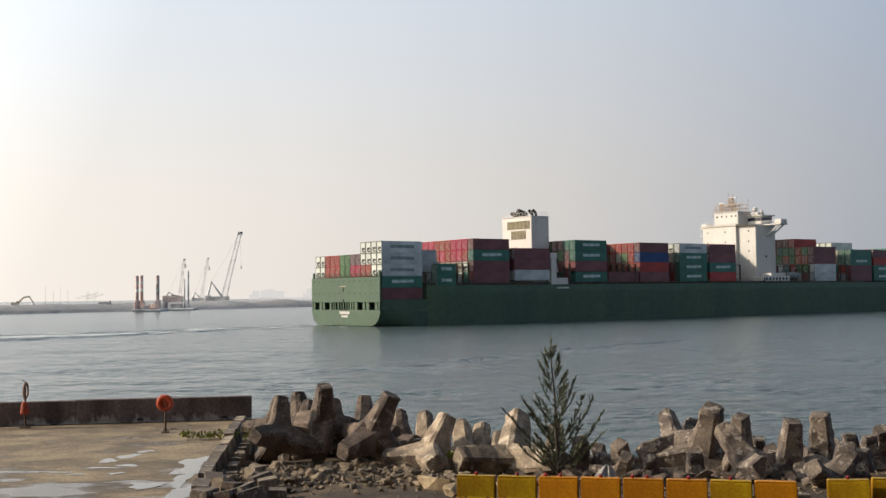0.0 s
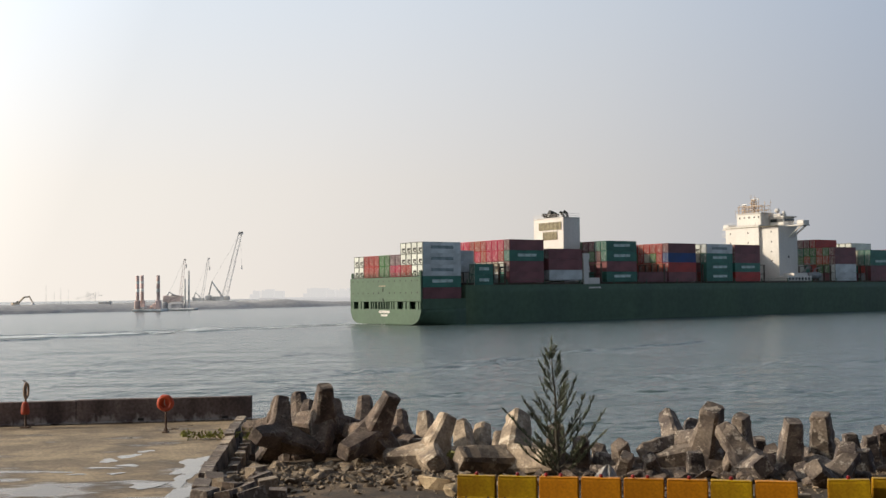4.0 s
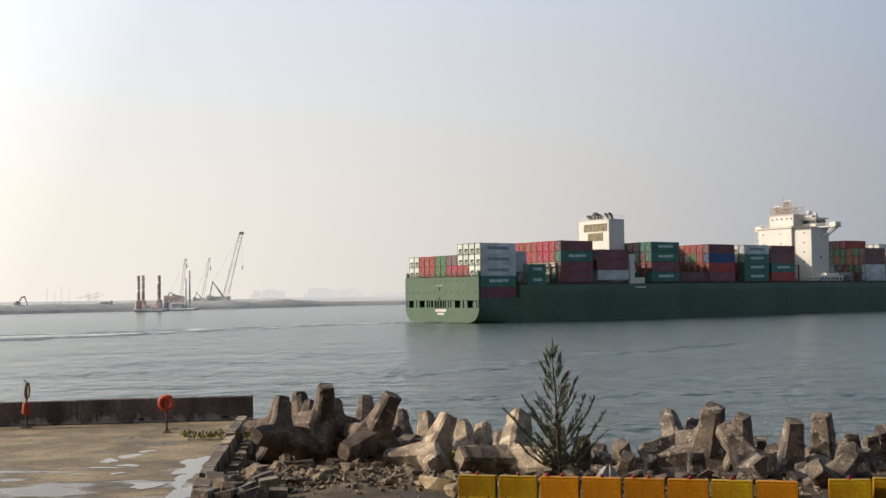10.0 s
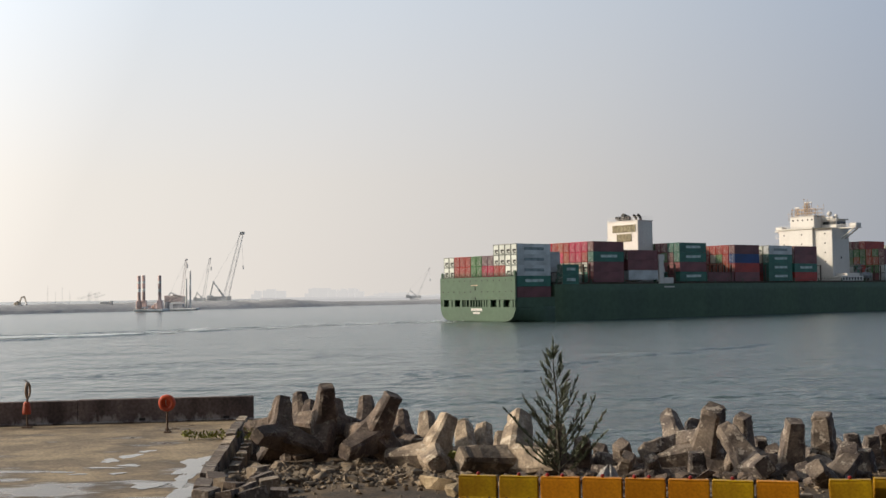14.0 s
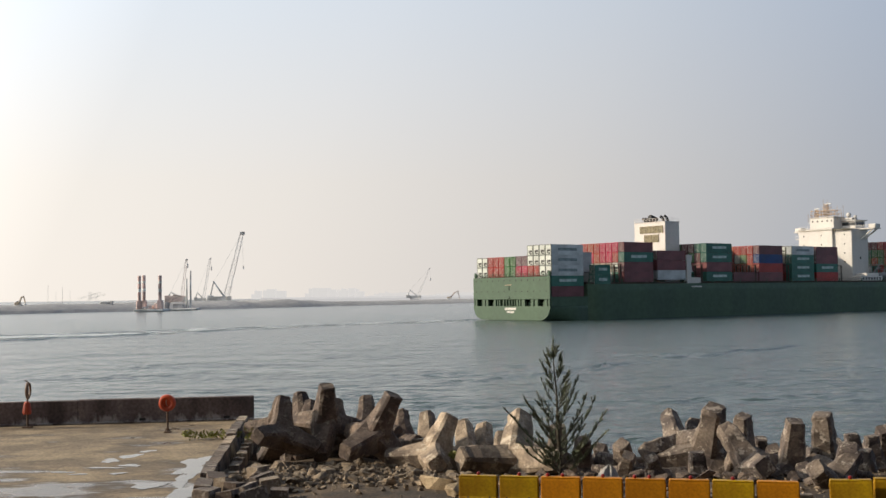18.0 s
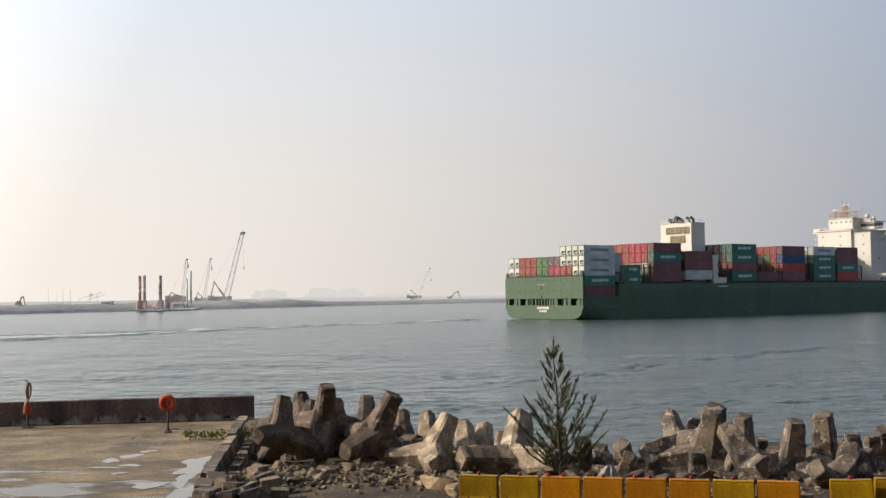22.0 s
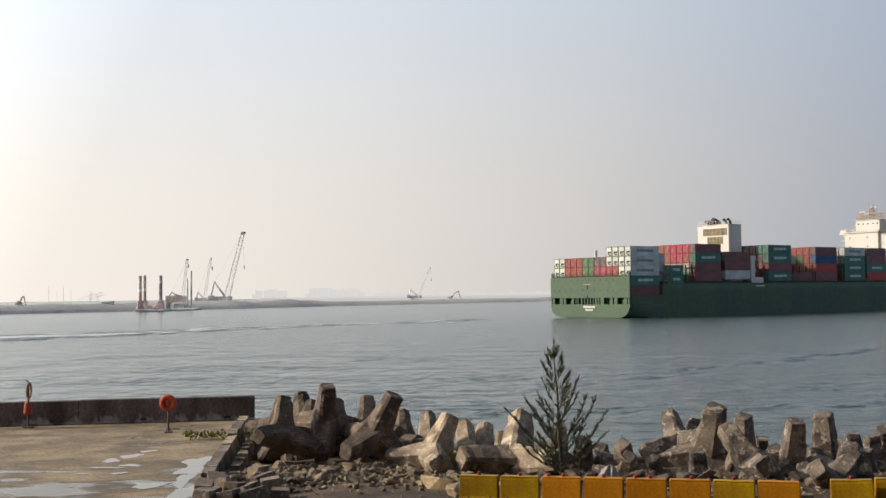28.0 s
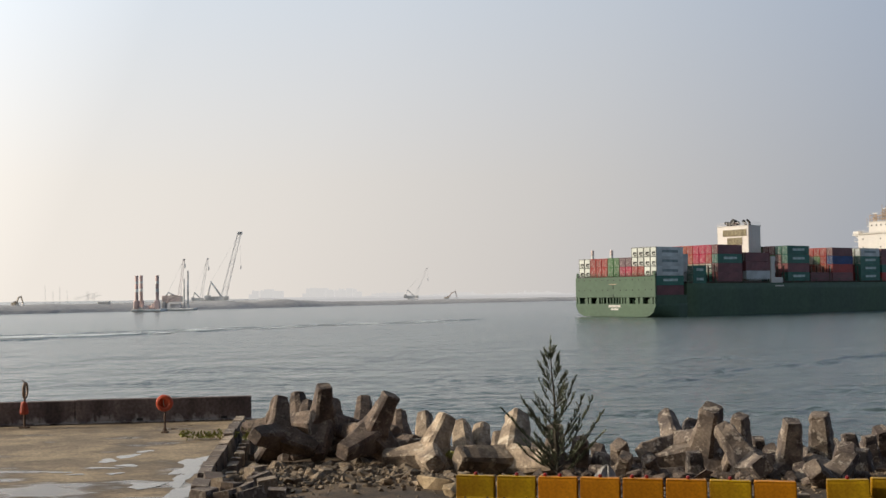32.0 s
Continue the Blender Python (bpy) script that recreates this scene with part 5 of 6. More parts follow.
# bulwark rail on the stern
bm = bmesh.new()
for i in range(28):
    y = -16.9 + 33.8 * i / 27
    tube(bm, (-0.4, y, 12.4), (-0.4, y, 13.5), 0.05, 0.05, 5)
for z in (12.9, 13.45):
    tube(bm, (-0.4, -16.9, z), (-0.4, 16.9, z), 0.05, 0.05, 5)
part("stern_rail", bm, HULL, ship)
for s in (-1, 1):
    bm = bmesh.new()
    box(bm, (-0.55, s * 16.5 - 0.5, 12.4), (0.0, s * 16.5 + 0.5, 14.0), 0.3)
    part("stern_post", bm, HULL, ship)
bm = bmesh.new()
box(bm, (-0.05, -14.2, 11.9), (13.5, 16.9, 12.55))
part("stern_deck", bm, DECK, ship)
bm = bmesh.new()
box(bm, (13.7, -16.6, 9.9), (200, 16.6, 10.7))
box(bm, (200, -13.5, 9.9), (245, 13.5, 10.7))
box(bm, (245, -6.5, 9.9), (268, 6.5, 10.7))
part("deck", bm, DECK, ship)
bm = bmesh.new()
for i in range(16):
    u = 14.2 + 13.3 * i
    if u > 205:
        break
    box(bm, (u, -17.05, 10.2), (u + 0.3, -16.7, 11.6), 0.05)
for z in (10.8, 11.5):
    tube(bm, (14.2, -16.95, z), (205, -16.95, z), 0.04, 0.04, 4)
part("side_rail", bm, HULL, ship)

# ---- containers ----
HC = 2.89
# dark end posts on pale boxes stand in for shaded gaps between stacks
GAPDARK = mat("end_frame_gap_shade", (0.16, 0.17, 0.15), 0.6, vary=0.3, grain=1.0)
MESH = {}


def box_mesh(colour, length):
    """Corner posts and rails round recessed panels."""
    key = (colour, length)
    if key not in MESH:
        bm = bmesh.new()
        w, h, r = 2.38, HC, 0.13
        box(bm, (0.16, 0.05, 0.06), (length - 0.06, w - 0.05, h - 0.05))
        for y in (0, w - r):
            for z in (0, h - r):
                box(bm, (0, y, z), (length, y + r, z + r))
            for x in (0, length - r):
                box(bm, (x, y, 0), (x + r, y + r, h), index=1 if x == 0 else 0)
        for x in (0, length - r):
            for z in (0, h - r):
                box(bm, (x, 0, z), (x + r, w, z + r), index=1 if x == 0 else 0)
        me = bpy.data.meshes.new("container")
        bm.normal_update()
        bm.to_mesh(me)
        bm.free()
        me.materials.append(PAINT[colour])
        me.materials.append(GAPDARK if colour in ("white", "grey", "cream") else PAINT[colour])
        MESH[key] = me
    return MESH[key]


def door_mesh(colour):
    """Two leaves with locking rods, or a cooling unit on a refrigerated box."""
    key = ("door", colour)
    if key not in MESH:
        bm = bmesh.new()
        if colour == "white":
            box(bm, (0.06, 0.17, 0.17), (0.15, 2.27, 2.70), 0.02)
            box(bm, (0.02, 0.35, 0.95), (0.07, 1.25, 1.45), 0.05, index=1)
            box(bm, (0.02, 1.25, 0.55), (0.07, 1.75, 1.45), 0.05, index=1)
            box(bm, (0.02, 0.45, 0.3), (0.07, 1.3, 0.62), 0.05, index=1)
            mats = [PAINT["white"], BLACKP]
        else:
            box(bm, (0.09, 0.15, 0.15), (0.15, 1.21, HC - 0.15), 0.01)
            box(bm, (0.09, 1.23, 0.15), (0.15, 2.29, HC - 0.15), 0.01)
            for y in (0.4, 0.95, 1.5, 2.05):
                tube(bm, (0.07, y, 0.14), (0.07, y, HC - 0.14), 0.085, 0.085, 5, index=1)
            mats = [PAINT[colour], GALV]
        me = bpy.data.meshes.new("door")
        bm.normal_update()
        bm.to_mesh(me)
        bm.free()
        for m in mats:
            me.materials.append(m)
        MESH[key] = me
    return MESH[key]


def sign_mesh(dark, length):
    key = ("sign", dark, length)
    if key not in MESH:
        bm = bmesh.new()
        if dark:
            box(bm, (length * 0.22, -0.035, 1.15), (length * 0.80, -0.004, 1.95), 0.01)
        else:
            box(bm, (length * 0.24, -0.035, 1.2), (length * 0.78, -0.004, 2.0), 0.01)
        me = bpy.data.meshes.new("sign")
        bm.normal_update()
        bm.to_mesh(me)
        bm.free()
        me.materials.append(SIGND if dark else SIGNW)
        MESH[key] = me
    return MESH[key]


MIXED = mat("container_mixed", (0.2, 0.04, 0.035), 0.55, vary=0.2, grain=0.5, stain=0.3, bump=0.35, ridges=3.4)
sn, sl = MIXED.node_tree.nodes, MIXED.node_tree.links
info, rmp = sn.new("ShaderNodeObjectInfo"), sn.new("ShaderNodeValToRGB")
rmp.color_ramp.interpolation = "CONSTANT"
rmp.color_ramp.elements[0].color, rmp.color_ramp.elements[1].color = (0.20, 0.075, 0.08, 1), (0.055, 0.175, 0.135, 1)
rmp.color_ramp.elements[1].position = 0.4
for pos_, col_ in ((0.65, (0.33, 0.06, 0.05, 1)), (0.85, (0.42, 0.45, 0.46, 1))):
    rmp.color_ramp.elements.new(pos_).color = col_
sl.new(info.outputs["Random"], rmp.inputs[0])
sl.new(rmp.outputs[0], sn["Principled BSDF"].inputs["Base Color"])


def container(u, col, z, colour, length=12.19, door=False, sign=None):
    y = -17.0 + 2.56 * col
    ob = share("container", box_mesh(colour, length), pose(u, y, z), ship, BOXES[colour][1] + " shipping container")
    if door:
        share("door", door_mesh(colour), Matrix.Identity(4), ob)
    if sign is not None:
        share("sign", sign_mesh(sign, length), Matrix.Identity(4), ob, "pale lettering along the side")
    return ob


def loose(u, col, z, length=12.19):
    """A container inside the stacks, with plain sides."""
    key = ("plain", length)
    if key not in MESH:
        bm = bmesh.new()
        box(bm, (0, 0, 0), (length, 2.44, HC))
        me = bpy.data.meshes.new("container")
        bm.normal_update()
        bm.to_mesh(me)
        bm.free()
        me.materials.append(MIXED)
        MESH[key] = me
    return share("container", MESH[key], pose(u, -17.0 + 2.56 * col, z), ship)


def bay(u, base, tiers, first, rest, seed, doors=2, step=2.91, length=12.19, cols=13, heights=None, loose_from=99, crown=None, foot=None):
    """One row of stacks across the ship. first: colours of the starboard stack from below, a * for a lettered side; rest: what the other stacks are made of."""
    rnd = random.Random(seed)
    for c in range(cols):
        top = heights(c) if heights else tiers
        for t in range(top):
            z = base + step * t
            if c == 0:
                key = first[t]
                lettered = key.endswith("*")
                key = key.rstrip("*")
                container(u, c, z, key, length, t >= top - doors, (key in ("grey", "white")) if lettered else None)
            elif t >= top - doors and c < loose_from:
                container(u, c, z, rnd.choice(crown if crown and t >= 4 else foot if foot and t <= 1 else rest), length, True)
            else:
                loose(u, c, z, length)


# stern bay: refrigerated boxes and faded reds
STERN = {0: ("grey*", "grey*", "grey*"), 1: ("white", "white", "white"), 2: ("red", "white", "white"), 3: ("red", "white", "white"), 4: ("pink", "mauve"), 5: ("pink", "mauve"),
         6: ("green", "green"), 7: ("green", "green"), 8: ("red", "red"), 9: ("red", "red"), 10: ("red", "red"), 11: ("white", "white"), 12: ("white", "white")}
for c, keys in STERN.items():
    for t, key in enumerate(keys):
        ob = container(0.05, c, 12.62 + 2.91 * t, key.rstrip("*"), 12.19, c > 0, True if key.endswith("*") else None)
        if c == 0:
            share("door", door_mesh("white"), Matrix.Identity(4), ob)
container(0.05, 0, 9.68, "teal", sign=False)
container(0.05, 0, 6.74, "maroon")
# short boxes before the second stack
container(16.8, 0, 12.85, "teal", 6.06, True, False)
container(16.8, 0, 9.9, "teal", 6.06, True, False)
for c in range(1, 6):
    for t in range(1 if c < 3 else 2):
        container(16.8, c, 10.75 + 2.91 * t, ("grey", "cream", "grey", "mauve", "teal")[c - 1], 6.06, True)
container(14.4, 2, 13.66, "grey", 6.06)
container(14.4, 2, 16.57, "grey", 6.06)
bay(28.6, 10.75, 4, ("maroon", "maroon", "teal*", "maroon"), ("pink", "pink", "red", "pink", "orange", "green", "pink"), 4, doors=3, step=2.93, foot=("cream", "white", "orange", "cream", "grey"))
bay(42.6, 11.3, 3, ("grey", "maroon", "maroon"), ("maroon", "maroon", "red"), 5, doors=1, step=2.95, length=12.5)
bay(64.7, 10.85, 4, ("teal*", "maroon", "teal*", "teal*"), ("maroon", "maroon", "green", "teal"), 6, doors=2, step=2.97)
bay(77.6, 10.75, 4, ("maroon",), ("maroon", "teal", "red"), 7, doors=1, heights=lambda c: 1 if c < 5 else 4)
bay(136.0, 10.75, 4, ("maroon",), ("maroon", "teal", "red"), 8, doors=1, heights=lambda c: 0 if c < 6 else 4)
bay(90.4, 10.75, 4, ("maroon", "red", "blue", "maroon"), ("orange", "orange", "green", "orange", "red", "cream"), 3, doors=3, step=2.9)
bay(107.5, 10.75, 4, ("teal*", "teal*", "teal*", "grey*"), ("white", "cream", "white"), 9, doors=2, step=2.91)
bay(121.0, 10.75, 4, ("red", "teal*", "maroon", "maroon"), ("red", "maroon", "orange"), 10, doors=2, step=2.9)
bay(173.3, 10.6, 4, ("grey", "grey", "maroon", "maroon"), ("green", "green", "teal", "green", "orange"), 11, doors=3, step=2.93, heights=lambda c: 4 if c < 3 else 5, loose_from=9, crown=("maroon", "red"))
bay(194.2, 10.5, 4, ("maroon", "maroon", "teal*", "teal"), ("white", "teal", "cream"), 12, doors=2, step=2.72, heights=lambda c: 4 if c < 3 else 5, loose_from=8, crown=("grey", "white"))
bay(207.6, 10.6, 4, ("teal*", "teal*", "red", "maroon"), ("red", "teal", "maroon"), 13, doors=1, step=2.72, loose_from=4)
for u, lo, hi in ((221, 1, 12), (234, 2, 11), (247, 4, 9)):
    for c in range(lo, hi):
        for t in range(4):
            loose(u, c, 10.75 + 2.91 * t)

# lashing bridges between the stacks
for u in (26.8, 62.3, 88.3, 105.4, 135.0, 170.5, 191.5):
    bm = bmesh.new()
    for i in range(14):
        y = -16.9 + 2.56 * i
        box(bm, (u, y - 0.12, 10.6), (u + 0.5, y + 0.12, 15.8))
    for z in (12.9, 15.8):
        box(bm, (u - 0.1, -17.0, z), (u + 0.7, 16.6, z + 0.18))
    part("lashing_bridge", bm, DECK, ship)

# ---- funnel casing ----
bm = bmesh.new()
box(bm, (57.3, -7.0, 10.6), (63.9, 6.3, 29.7), 0.15)
funnel = part("funnel_casing", bm, HOUSE, ship, "white painted funnel casing")
for y0, y1, z0, z1, n in ((-6.0, 3.6, 26.3, 28.6, 6), (-4.2, 1.8, 23.4, 25.8, 4)):
    bm = bmesh.new()
    box(bm, (57.2, y0, z0), (57.34, y1, z1))
    w = (y1 - y0) / n
    for i in range(n):
        for k in range(6):
            z = z0 + 0.2 + k * (z1 - z0 - 0.3) / 6
            box(bm, (57.08, y0 + w * i + 0.12, z), (57.22, y0 + w * (i + 1) - 0.12, z + 0.16))
    for i in range(n + 1):
        box(bm, (57.06, y0 + w * i - 0.1, z0), (57.23, y0 + w * i + 0.1, z1))
    part("louvre", bm, LOUVRE, funnel, "olive ventilation louvre")
bm = bmesh.new()
box(bm, (57.2, -7.1, 29.7), (64.0, 6.4, 29.95), 0.08)
part("cap", bm, HOUSE, funnel)
for x, y, r, h, lean in ((60.8, -4.9, 0.42, 1.7, -0.9), (60.8, -3.2, 0.45, 1.6, -0.9), (60.2, 0.3, 1.15, 1.3, -1.6), (59.2, 2.0, 0.6, 1.0, -1.0), (59.6, 3.4, 0.45, 1.2, -0.9), (61.8, 0.5, 0.8, 1.2, -1.1)):
    bm = bmesh.new()
    bent(bm, [(x, y, 29.9), (x, y, 29.9 + h * 0.5), (x + lean * 0.3, y + 0.2, 29.9 + h * 0.85), (x + lean, y + 0.5, 29.9 + h * 1.15)], r, 10)
    part("exhaust_pipe", bm, BLACKP, funnel, "sooty black exhaust pipe")
bm = bmesh.new()
for i in range(11):
    y = -6.9 + 1.31 * i
    tube(bm, (57.4, y, 29.9), (57.4, y, 31.0), 0.04, 0.04, 4)
for z in (30.45, 31.0):
    tube(bm, (57.4, -6.9, z), (57.4, 6.2, z), 0.04, 0.04, 4)
    tube(bm, (57.4, -6.9, z), (63.8, -6.9, z), 0.04, 0.04, 4)
part("funnel_rail", bm, HOUSE, funnel)
# white tower and boat platform beside the casing
bm = bmesh.new()
box(bm, (55.7, -17.1, 9.2), (57.6, -15.2, 17.4), 0.1)
box(bm, (55.4, -17.2, 17.2), (57.9, -14.9, 18.9), 0.15)
box(bm, (57.6, -17.1, 10.2), (61.8, -14.5, 12.0), 0.1)
box(bm, (57.5, -17.3, 9.0), (62.0, -16.8, 9.4), 0.05)
tower = part("provision_crane_tower", bm, HOUSE, ship, "white steel tower beside the funnel")
bm = bmesh.new()
tube(bm, (57.8, -16.6, 16.0), (58.4, -16.6, 14.0), 0.15, 0.15, 6)
tube(bm, (57.6, -16.6, 13.8), (58.5, -16.6, 13.8), 0.2, 0.2, 6)
part("davit", bm, HOUSE, tower)

# ---- bridge house ----
bm = bmesh.new()
box(bm, (150.9, -11.0, 10.6), (161.0, 11.0, 29.6), 0.15)
box(bm, (149.9, -3.6, 10.6), (151.2, 10.8, 29.9), 0.12)
house = part("bridge_house", bm, HOUSE, ship, "tall white bridge house")
bm = bmesh.new()
box(bm, (151.2, -3.6, 29.6), (158.0, 6.8, 34.2), 0.2)
box(bm, (151.0, -3.8, 34.2), (158.2, 7.0, 34.45), 0.08)
part("signal_deck_house", bm, HOUSE, house)
bm = bmesh.new()
box(bm, (155.8, -9.5, 29.8), (161.5, 9.5, 32.6), 0.2)
part("wheelhouse", bm, HOUSE, house)
bm = bmesh.new()
box(bm, (156.0, -9.62, 31.0), (161.3, -9.51, 32.1))
box(bm, (155.69, -9.3, 31.0), (155.79, -4.0, 32.1))
part("wheelhouse_windows", bm, GLASS, house, "dark band of bridge windows")
bm = bmesh.new()
box(bm, (155.2, -10.2, 32.6), (162.2, 10.2, 33.0), 0.1)
box(bm, (156.0, -8.0, 33.0), (159.5, 4.0, 33.9), 0.2)
part("wheelhouse_roof", bm, HOUSE, house)
for s in (-1, 1):
    bm = bmesh.new()
    box(bm, (155.8, min(s * 9.0, s * 17.2), 29.3), (159.6, max(s * 9.0, s * 17.2), 29.75), 0.1)
    box(bm, (156.2, min(s * 14.2, s * 17.2), 29.75), (159.4, max(s * 14.2, s * 17.2), 31.2), 0.25)
    wing = part("bridge_wing", bm, HOUSE, house, "open white bridge wing")
    bm = bmesh.new()
    for u in (156.4, 158.8):
        tube(bm, (u, s * 16.2, 29.4), (u, s * 11.0, 25.8), 0.28, 0.28, 6)
    part("wing_brace", bm, HOUSE, wing)
    bm = bmesh.new()
    for i in range(7):
        tube(bm, (155.9, s * (9.6 + 0.75 * i), 29.7), (155.9, s * (9.6 + 0.75 * i), 30.9), 0.05, 0.05, 4)
    tube(bm, (155.9, s * 9.6, 30.9), (155.9, s * 14.2, 30.9), 0.06, 0.06, 4)
    part("wing_rail", bm, HOUSE, wing)
# galleries on the port edge, deck lines and ports on the after wall
for k, z in enumerate((26.6, 23.6, 20.6, 17.6)):
    bm = bmesh.new()
    box(bm, (151.5, 10.9, z), (156.0, 13.4, z + 0.25), 0.05)
    tube(bm, (151.5, 13.3, z + 0.25), (151.5, 13.3, z + 1.3), 0.06, 0.06, 4)
    tube(bm, (151.5, 10.9, z + 1.25), (151.5, 13.3, z + 1.25), 0.06, 0.06, 4)
    part("gallery", bm, HOUSE, house)
for z in (27.3, 23.9, 20.6, 17.4):
    for y in (-8.0, 1.0, 8.6):
        bm = bmesh.new()
        u = 149.84 if y > -3.6 else 150.84
        box(bm, (u, y - 0.25, z), (u + 0.1, y + 0.25, z + 0.5), 0.03)
        part("port", bm, GLASS, house)
for z in (18.6,):
    for u in (156.0,):
        bm = bmesh.new()
        box(bm, (u - 0.35, -11.06, z), (u + 0.35, -10.96, z + 0.75), 0.03)
        part("port", bm, GLASS, house)
bm = bmesh.new()
box(bm, (149.8, -3.7, 29.9), (151.3, 10.9, 30.1), 0.05)
for i in range(12):
    tube(bm, (150.0, -3.5 + 1.3 * i, 30.1), (150.0, -3.5 + 1.3 * i, 31.1), 0.04, 0.04, 4)
tube(bm, (150.0, -3.5, 31.1), (150.0, 10.8, 31.1), 0.05, 0.05, 4)
part("upper_gallery", bm, HOUSE, house)
for y in (-2.6, -0.8, 1.4, 3.4, 5.4):
    bm = bmesh.new()
    box(bm, (151.12, y - 0.28, 32.6), (151.21, y + 0.28, 33.2), 0.03)
    part("port", bm, GLASS, house)
bm = bmesh.new()
box(bm, (149.6, -11.1, 29.35), (151.0, 10.9, 29.5), 0.05)
part("deck_ledge", bm, LOUVRE, house, "narrow brown deck ledge")
for k, z in enumerate((13.4, 16.4)):
    bm = bmesh.new()
    box(bm, (161.1, -13.6, z), (166.0, -11.1, z + 0.2), 0.05)
    for u in (161.3, 163.6, 165.9):
        tube(bm, (u, -13.5, z + 0.2), (u, -13.5, z + 1.3), 0.06, 0.06, 4)
    tube(bm, (161.2, -13.5, z + 1.3), (166.0, -13.5, z + 1.3), 0.06, 0.06, 4)
    tube(bm, (161.3, -12.4, z - 3.0), (165.6, -12.4, z), 0.25, 0.25, 4)
    part("stair_platform", bm, LOWGREY, house)
# radar mast, aerials
bm = bmesh.new()
truss(bm, (153.5, 1.0, 34.4), (153.5, 1.0, 39.4), 1.6, 1.0, 4, 0.12)
truss(bm, (153.5, 5.2, 34.4), (153.5, 5.2, 37.6), 1.0, 0.7, 3, 0.1)
tube(bm, (153.5, -0.8, 38.0), (153.5, 3.0, 38.0), 0.12, 0.12, 5)
tube(bm, (153.5, -3.0, 36.2), (153.5, 6.4, 36.2), 0.10, 0.10, 5)
tube(bm, (153.5, -1.0, 34.4), (153.5, -1.0, 39.2), 0.09, 0.06, 5)
tube(bm, (153.5, 6.3, 34.4), (153.5, 6.3, 36.8), 0.09, 0.06, 5)
for y, h in ((2.6, 38.6), (-2.6, 37.0), (3.8, 37.2), (-3.4, 35.8)):
    tube(bm, (154.5, y, 34.4), (154.5, y, h), 0.07, 0.05, 5)
    tube(bm, (154.5, y - 0.5, h - 0.6), (154.5, y + 0.5, h - 0.6), 0.05, 0.05, 4)
for y in (-3.4, -1.8, 2.4, 4.0, 6.8):
    tube(bm, (152.2, y, 34.3), (152.2, y, 36.9), 0.13, 0.11, 5)
for z in (35.5, 36.9):
    tube(bm, (152.2, -3.6, z), (152.2, 7.0, z), 0.12, 0.12, 5)
    tube(bm, (156.0, -3.6, z), (156.0, 7.0, z), 0.12, 0.12, 5)
for y, h in ((-6.4, 38.4), (-5.6, 36.6), (-3.9, 38.3), (0.2, 40.6), (1.9, 41.2), (6.9, 37.8), (8.6, 36.2)):
    tube(bm, (153.0, y, 33.0 if y < -3.8 or y > 7 else 34.4), (153.0, y, h), 0.08, 0.05, 5)
    tube(bm, (153.0, y - 0.45, h - 0.7), (153.0, y + 0.45, h - 0.7), 0.06, 0.06, 4)
mast = part("radar_mast", bm, MASTC, house, "buff painted lattice radar mast")
for y0, y1, z in ((-1.2, 2.2, 39.2), (4.0, 6.2, 37.6)):
    bm = bmesh.new()
    box(bm, (153.2, y0, z), (153.6, y1, z + 0.28), 0.05)
    part("radar_scanner", bm, FARPALE, mast)
for y, z, r in ((-5.6, 35.0, 0.9), (-8.3, 34.2, 0.6)):
    bm = bmesh.new()
    bmesh.ops.create_uvsphere(bm, u_segments=12, v_segments=8, radius=r, matrix=Matrix.Translation((157.5, y, z)))
    tube(bm, (157.5, y, 33.0), (157.5, y, z), 0.25, 0.25, 8)
    part("satellite_dome", bm, HOUSE, house, "white satellite dome")
# lower deckhouse, boat and davits on the starboard side
bm = bmesh.new()
box(bm, (147.5, -16.8, 10.6), (160.5, -11.2, 12.4), 0.15)
box(bm, (152.5, -15.6, 12.4), (160.0, -11.1, 13.4), 0.15)
lower = part("lower_deckhouse", bm, HOUSE, house, "white lower deckhouse")
bm = bmesh.new()
for i in range(7):
    box(bm, (148.2 + 1.7 * i, -16.86, 11.0), (149.0 + 1.7 * i, -16.78, 11.9))
part("lower_windows", bm, GLASS, lower)
bm = bmesh.new()
bmesh.ops.create_uvsphere(bm, u_segments=16, v_segments=8, radius=1.0, matrix=Matrix.Translation((164.5, -15.2, 12.6)) @ Matrix.Diagonal((3.4, 1.3, 1.2, 1)))
part("lifeboat", bm, LOWGREY, house, "enclosed lifeboat in its davits")
bm = bmesh.new()
for u in (161.8, 167.2):
    bent(bm, [(u, -13.2, 10.6), (u, -13.2, 14.8), (u, -15.4, 15.4)], 0.22, 6)
part("lifeboat_davit", bm, LOWGREY, house)

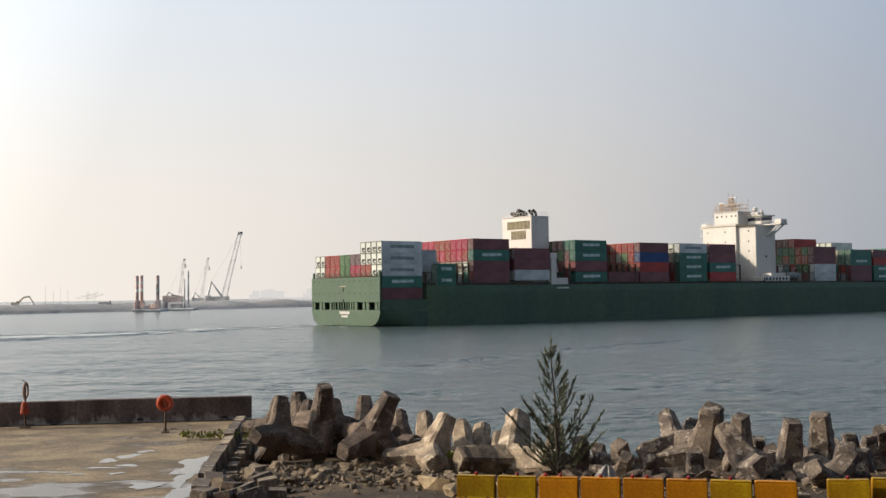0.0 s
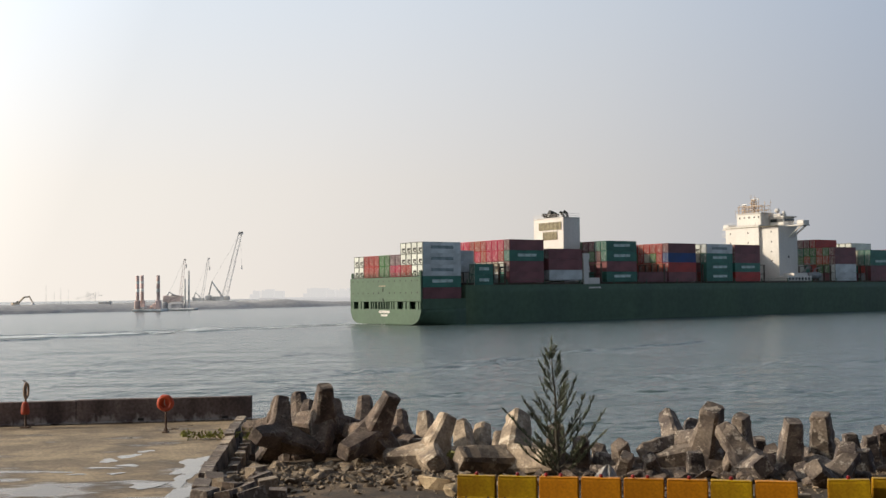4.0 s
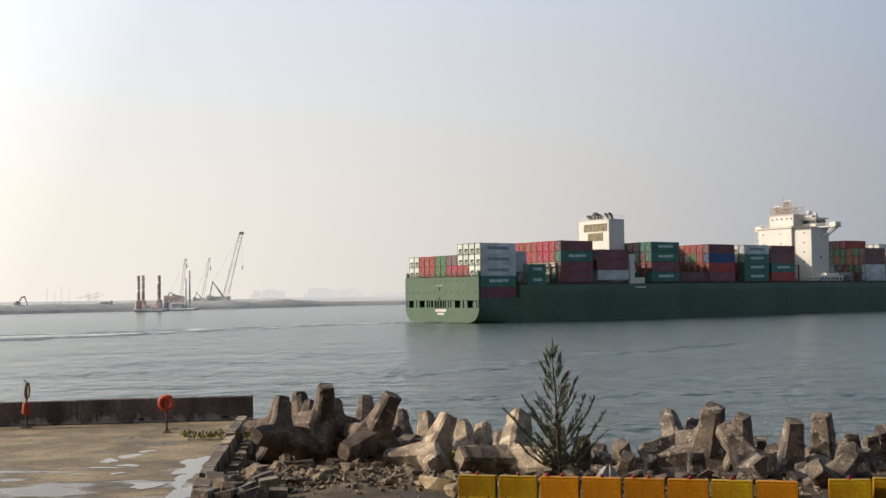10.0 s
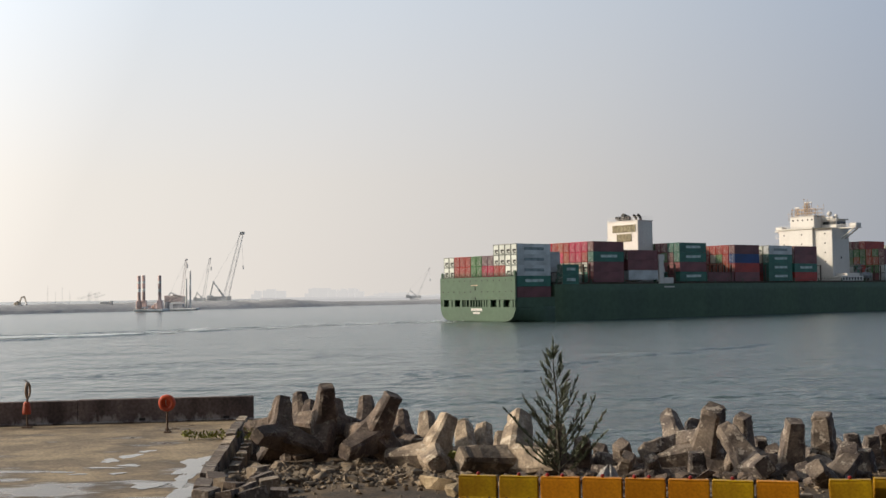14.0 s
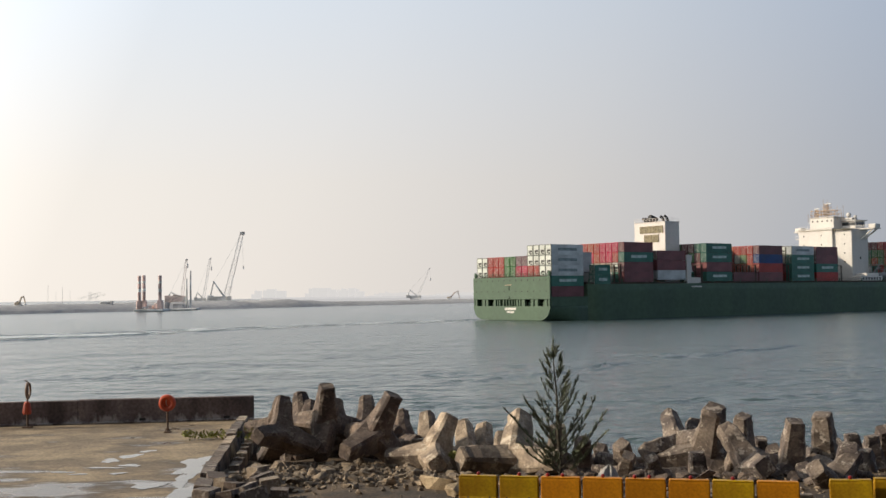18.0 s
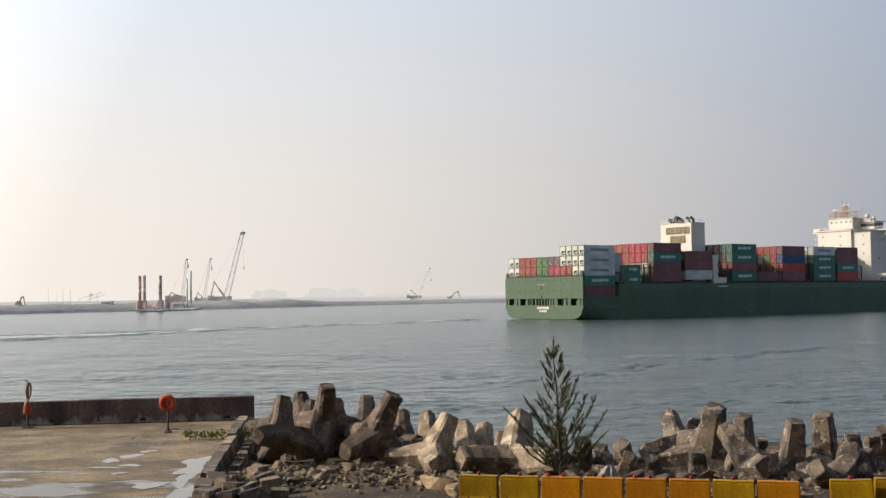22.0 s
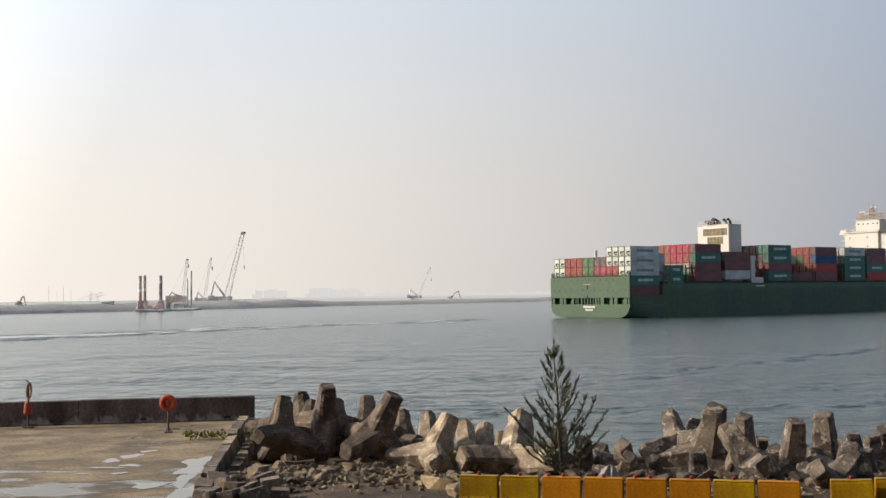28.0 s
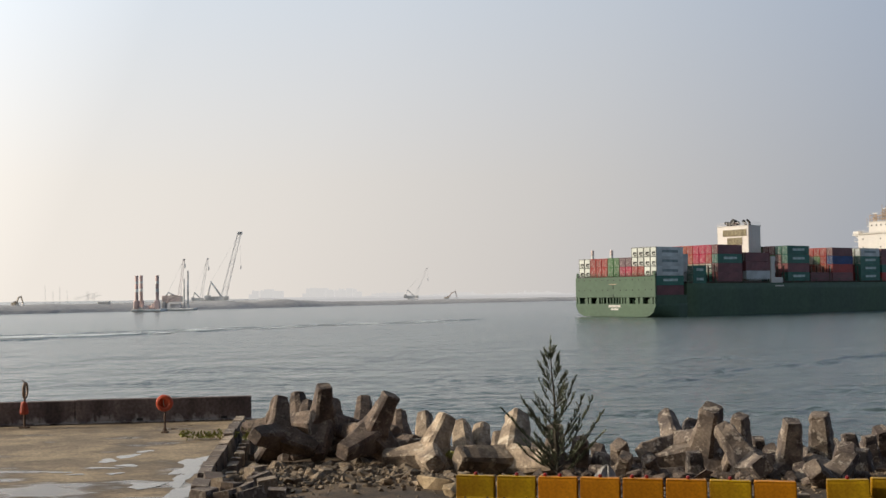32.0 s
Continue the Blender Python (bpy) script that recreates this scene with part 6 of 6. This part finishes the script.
# ---- wake ----


def wake_line():
    """Foam left on the water along the ship's way: dense at the old end, thin streaks further on."""
    rnd = random.Random(31)
    bm = bmesh.new()
    for i in range(1500):
        if i < 1250:
            f = rnd.random()
            p = Vector((-112 + 50 * f, 227 + 25 * f + rnd.gauss(0, 3.6 - 2.0 * f), 0.02))
        else:
            f = rnd.random()
            p = Vector((-95 + 100 * f, 240 + 92 * f + rnd.gauss(0, 7.0), 0.02))
        ln, w = rnd.uniform(2.0, 9.0), rnd.uniform(0.5, 2.2) if i < 1250 else rnd.uniform(0.3, 1.0)
        d = Vector((1.0, rnd.gauss(0.5, 0.2), 0)).normalized()
        n = Vector((-d.y, d.x, 0))
        bm.faces.new([bm.verts.new(p + d * a * ln + n * b * w + Vector((0, 0, 0.0001 * i))) for a, b in ((-0.5, 0), (-0.2, -0.5), (0.2, -0.4), (0.5, 0), (0.15, 0.5), (-0.25, 0.45))])
    return tagged(link("wake", bm, FOAM), "pale churned wake streaks behind the ship", "wake", kind="stuff")


def wake_waves():
    """The two low wave crests that the ship has left on either side of its wake."""
    rnd = random.Random(12)
    bm = bmesh.new()
    for start, end in (((-98, 200), (-38, 288)), ((-98, 246), (14, 343))):
        a, b = Vector((*start, 0)), Vector((*end, 0))
        d = (b - a).normalized()
        n = Vector((d.y, -d.x, 0))
        for k in range(34):
            c, ln = a.lerp(b, rnd.random()) + n * rnd.gauss(0, 1.3), rnd.uniform(7, 20)
            wide, high = rnd.uniform(2.0, 3.4), rnd.uniform(0.14, 0.34)
            rows = []
            for i in range(11):
                f = i / 10.0
                s = math.sin(math.pi * f)
                q = c + d * ln * (f - 0.5) + n * 0.5 * math.sin(4 * f + k)
                rows.append([bm.verts.new(q + n * wide * (m / 6.0 - 0.5) + Vector((0, 0, -0.05 + (high + 0.05) * s * math.sin(math.pi * m / 6.0) ** 1.5))) for m in range(7)])
            for r0, r1 in zip(rows, rows[1:]):
                for m in range(6):
                    bm.faces.new((r0[m], r1[m], r1[m + 1], r0[m + 1]))
    ob = link("wake_waves", bm, WATER)
    for p in ob.data.polygons:
        p.use_smooth = True
    return tagged(ob, "low dark wave crests along the ship's wake", "waves", kind="stuff")


wake_waves()
wake_line()


def swell(name, length, ridges, seed, spread, steep):
    """A train of low wave ridges, long in y, as one loose set of water shapes."""
    rnd = random.Random(seed)
    bm = bmesh.new()
    for r in range(ridges):
        y0, ln = rnd.uniform(-length / 2, length / 2), rnd.uniform(4, 11)
        x0, wide, high = rnd.gauss(0, spread), rnd.uniform(1.0, 2.0), rnd.uniform(0.09, 0.18) * steep
        rows = []
        for i in range(9):
            f = i / 8.0
            k = math.sin(math.pi * f)
            rows.append([bm.verts.new((x0 + wide * (j / 6.0 - 0.5) + 0.25 * math.sin(3 * f + r), y0 + ln * (f - 0.5), -0.03 + (high * k + 0.03 * k) * math.sin(math.pi * j / 6.0) ** 1.5)) for j in range(7)])
        for r0, r1 in zip(rows, rows[1:]):
            for j in range(6):
                bm.faces.new((r0[j], r0[j + 1], r1[j + 1], r1[j]))
    ob = link(name, bm, WATER)
    for p in ob.data.polygons:
        p.use_smooth = True
    return tagged(ob, "low dark wave train running from the ship's passage", "waves", kind="stuff")


waves = swell("wave_train", 30, 16, 5, 0.6, 1.6)
waves_far = swell("wave_train", 46, 14, 6, 1.8, 1.1)


def motions():
    """The ship's straight way out of the harbour, the digger's swing, the drift of the water."""
    rows = []
    for t in range(0, 33, 4):
        s = (t - 16) / 16.0
        a = 0.6378 + 0.0121 * s
        x = 24.585 + 39.736 * s + 0.177 * s * s - 17.0 * math.sin(a)
        y = 309.36 + 29.886 * s + 1.011 * s * s + 17.0 * math.cos(a)
        rows.append((t, pose(x, y, 0, 0, 0, math.degrees(a))))
    walk(ship, rows)
    walk(digger, [(t, pose(0, 0, 1.05, 0, 0, a)) for t, a in ((0, 15), (3, 30), (6, 60), (12, 80), (19, 88), (25, 92), (32, 85))])
    walk(waves, [(t, pose(27.0 + 0.60 * t, 169.4 - 1.25 * t, 0, 0, 0, -43)) for t in range(0, 33, 8)])
    walk(waves_far, [(t, pose(-3 + 0.75 * t, 128 - 0.8 * t, 0, 0, 0, -36)) for t in range(0, 33, 8)])
    walk(water, [(0, pose(0, 0, 0)), (16, pose(7, -9, 0)), (32, pose(14, -18, 0))])


motions()
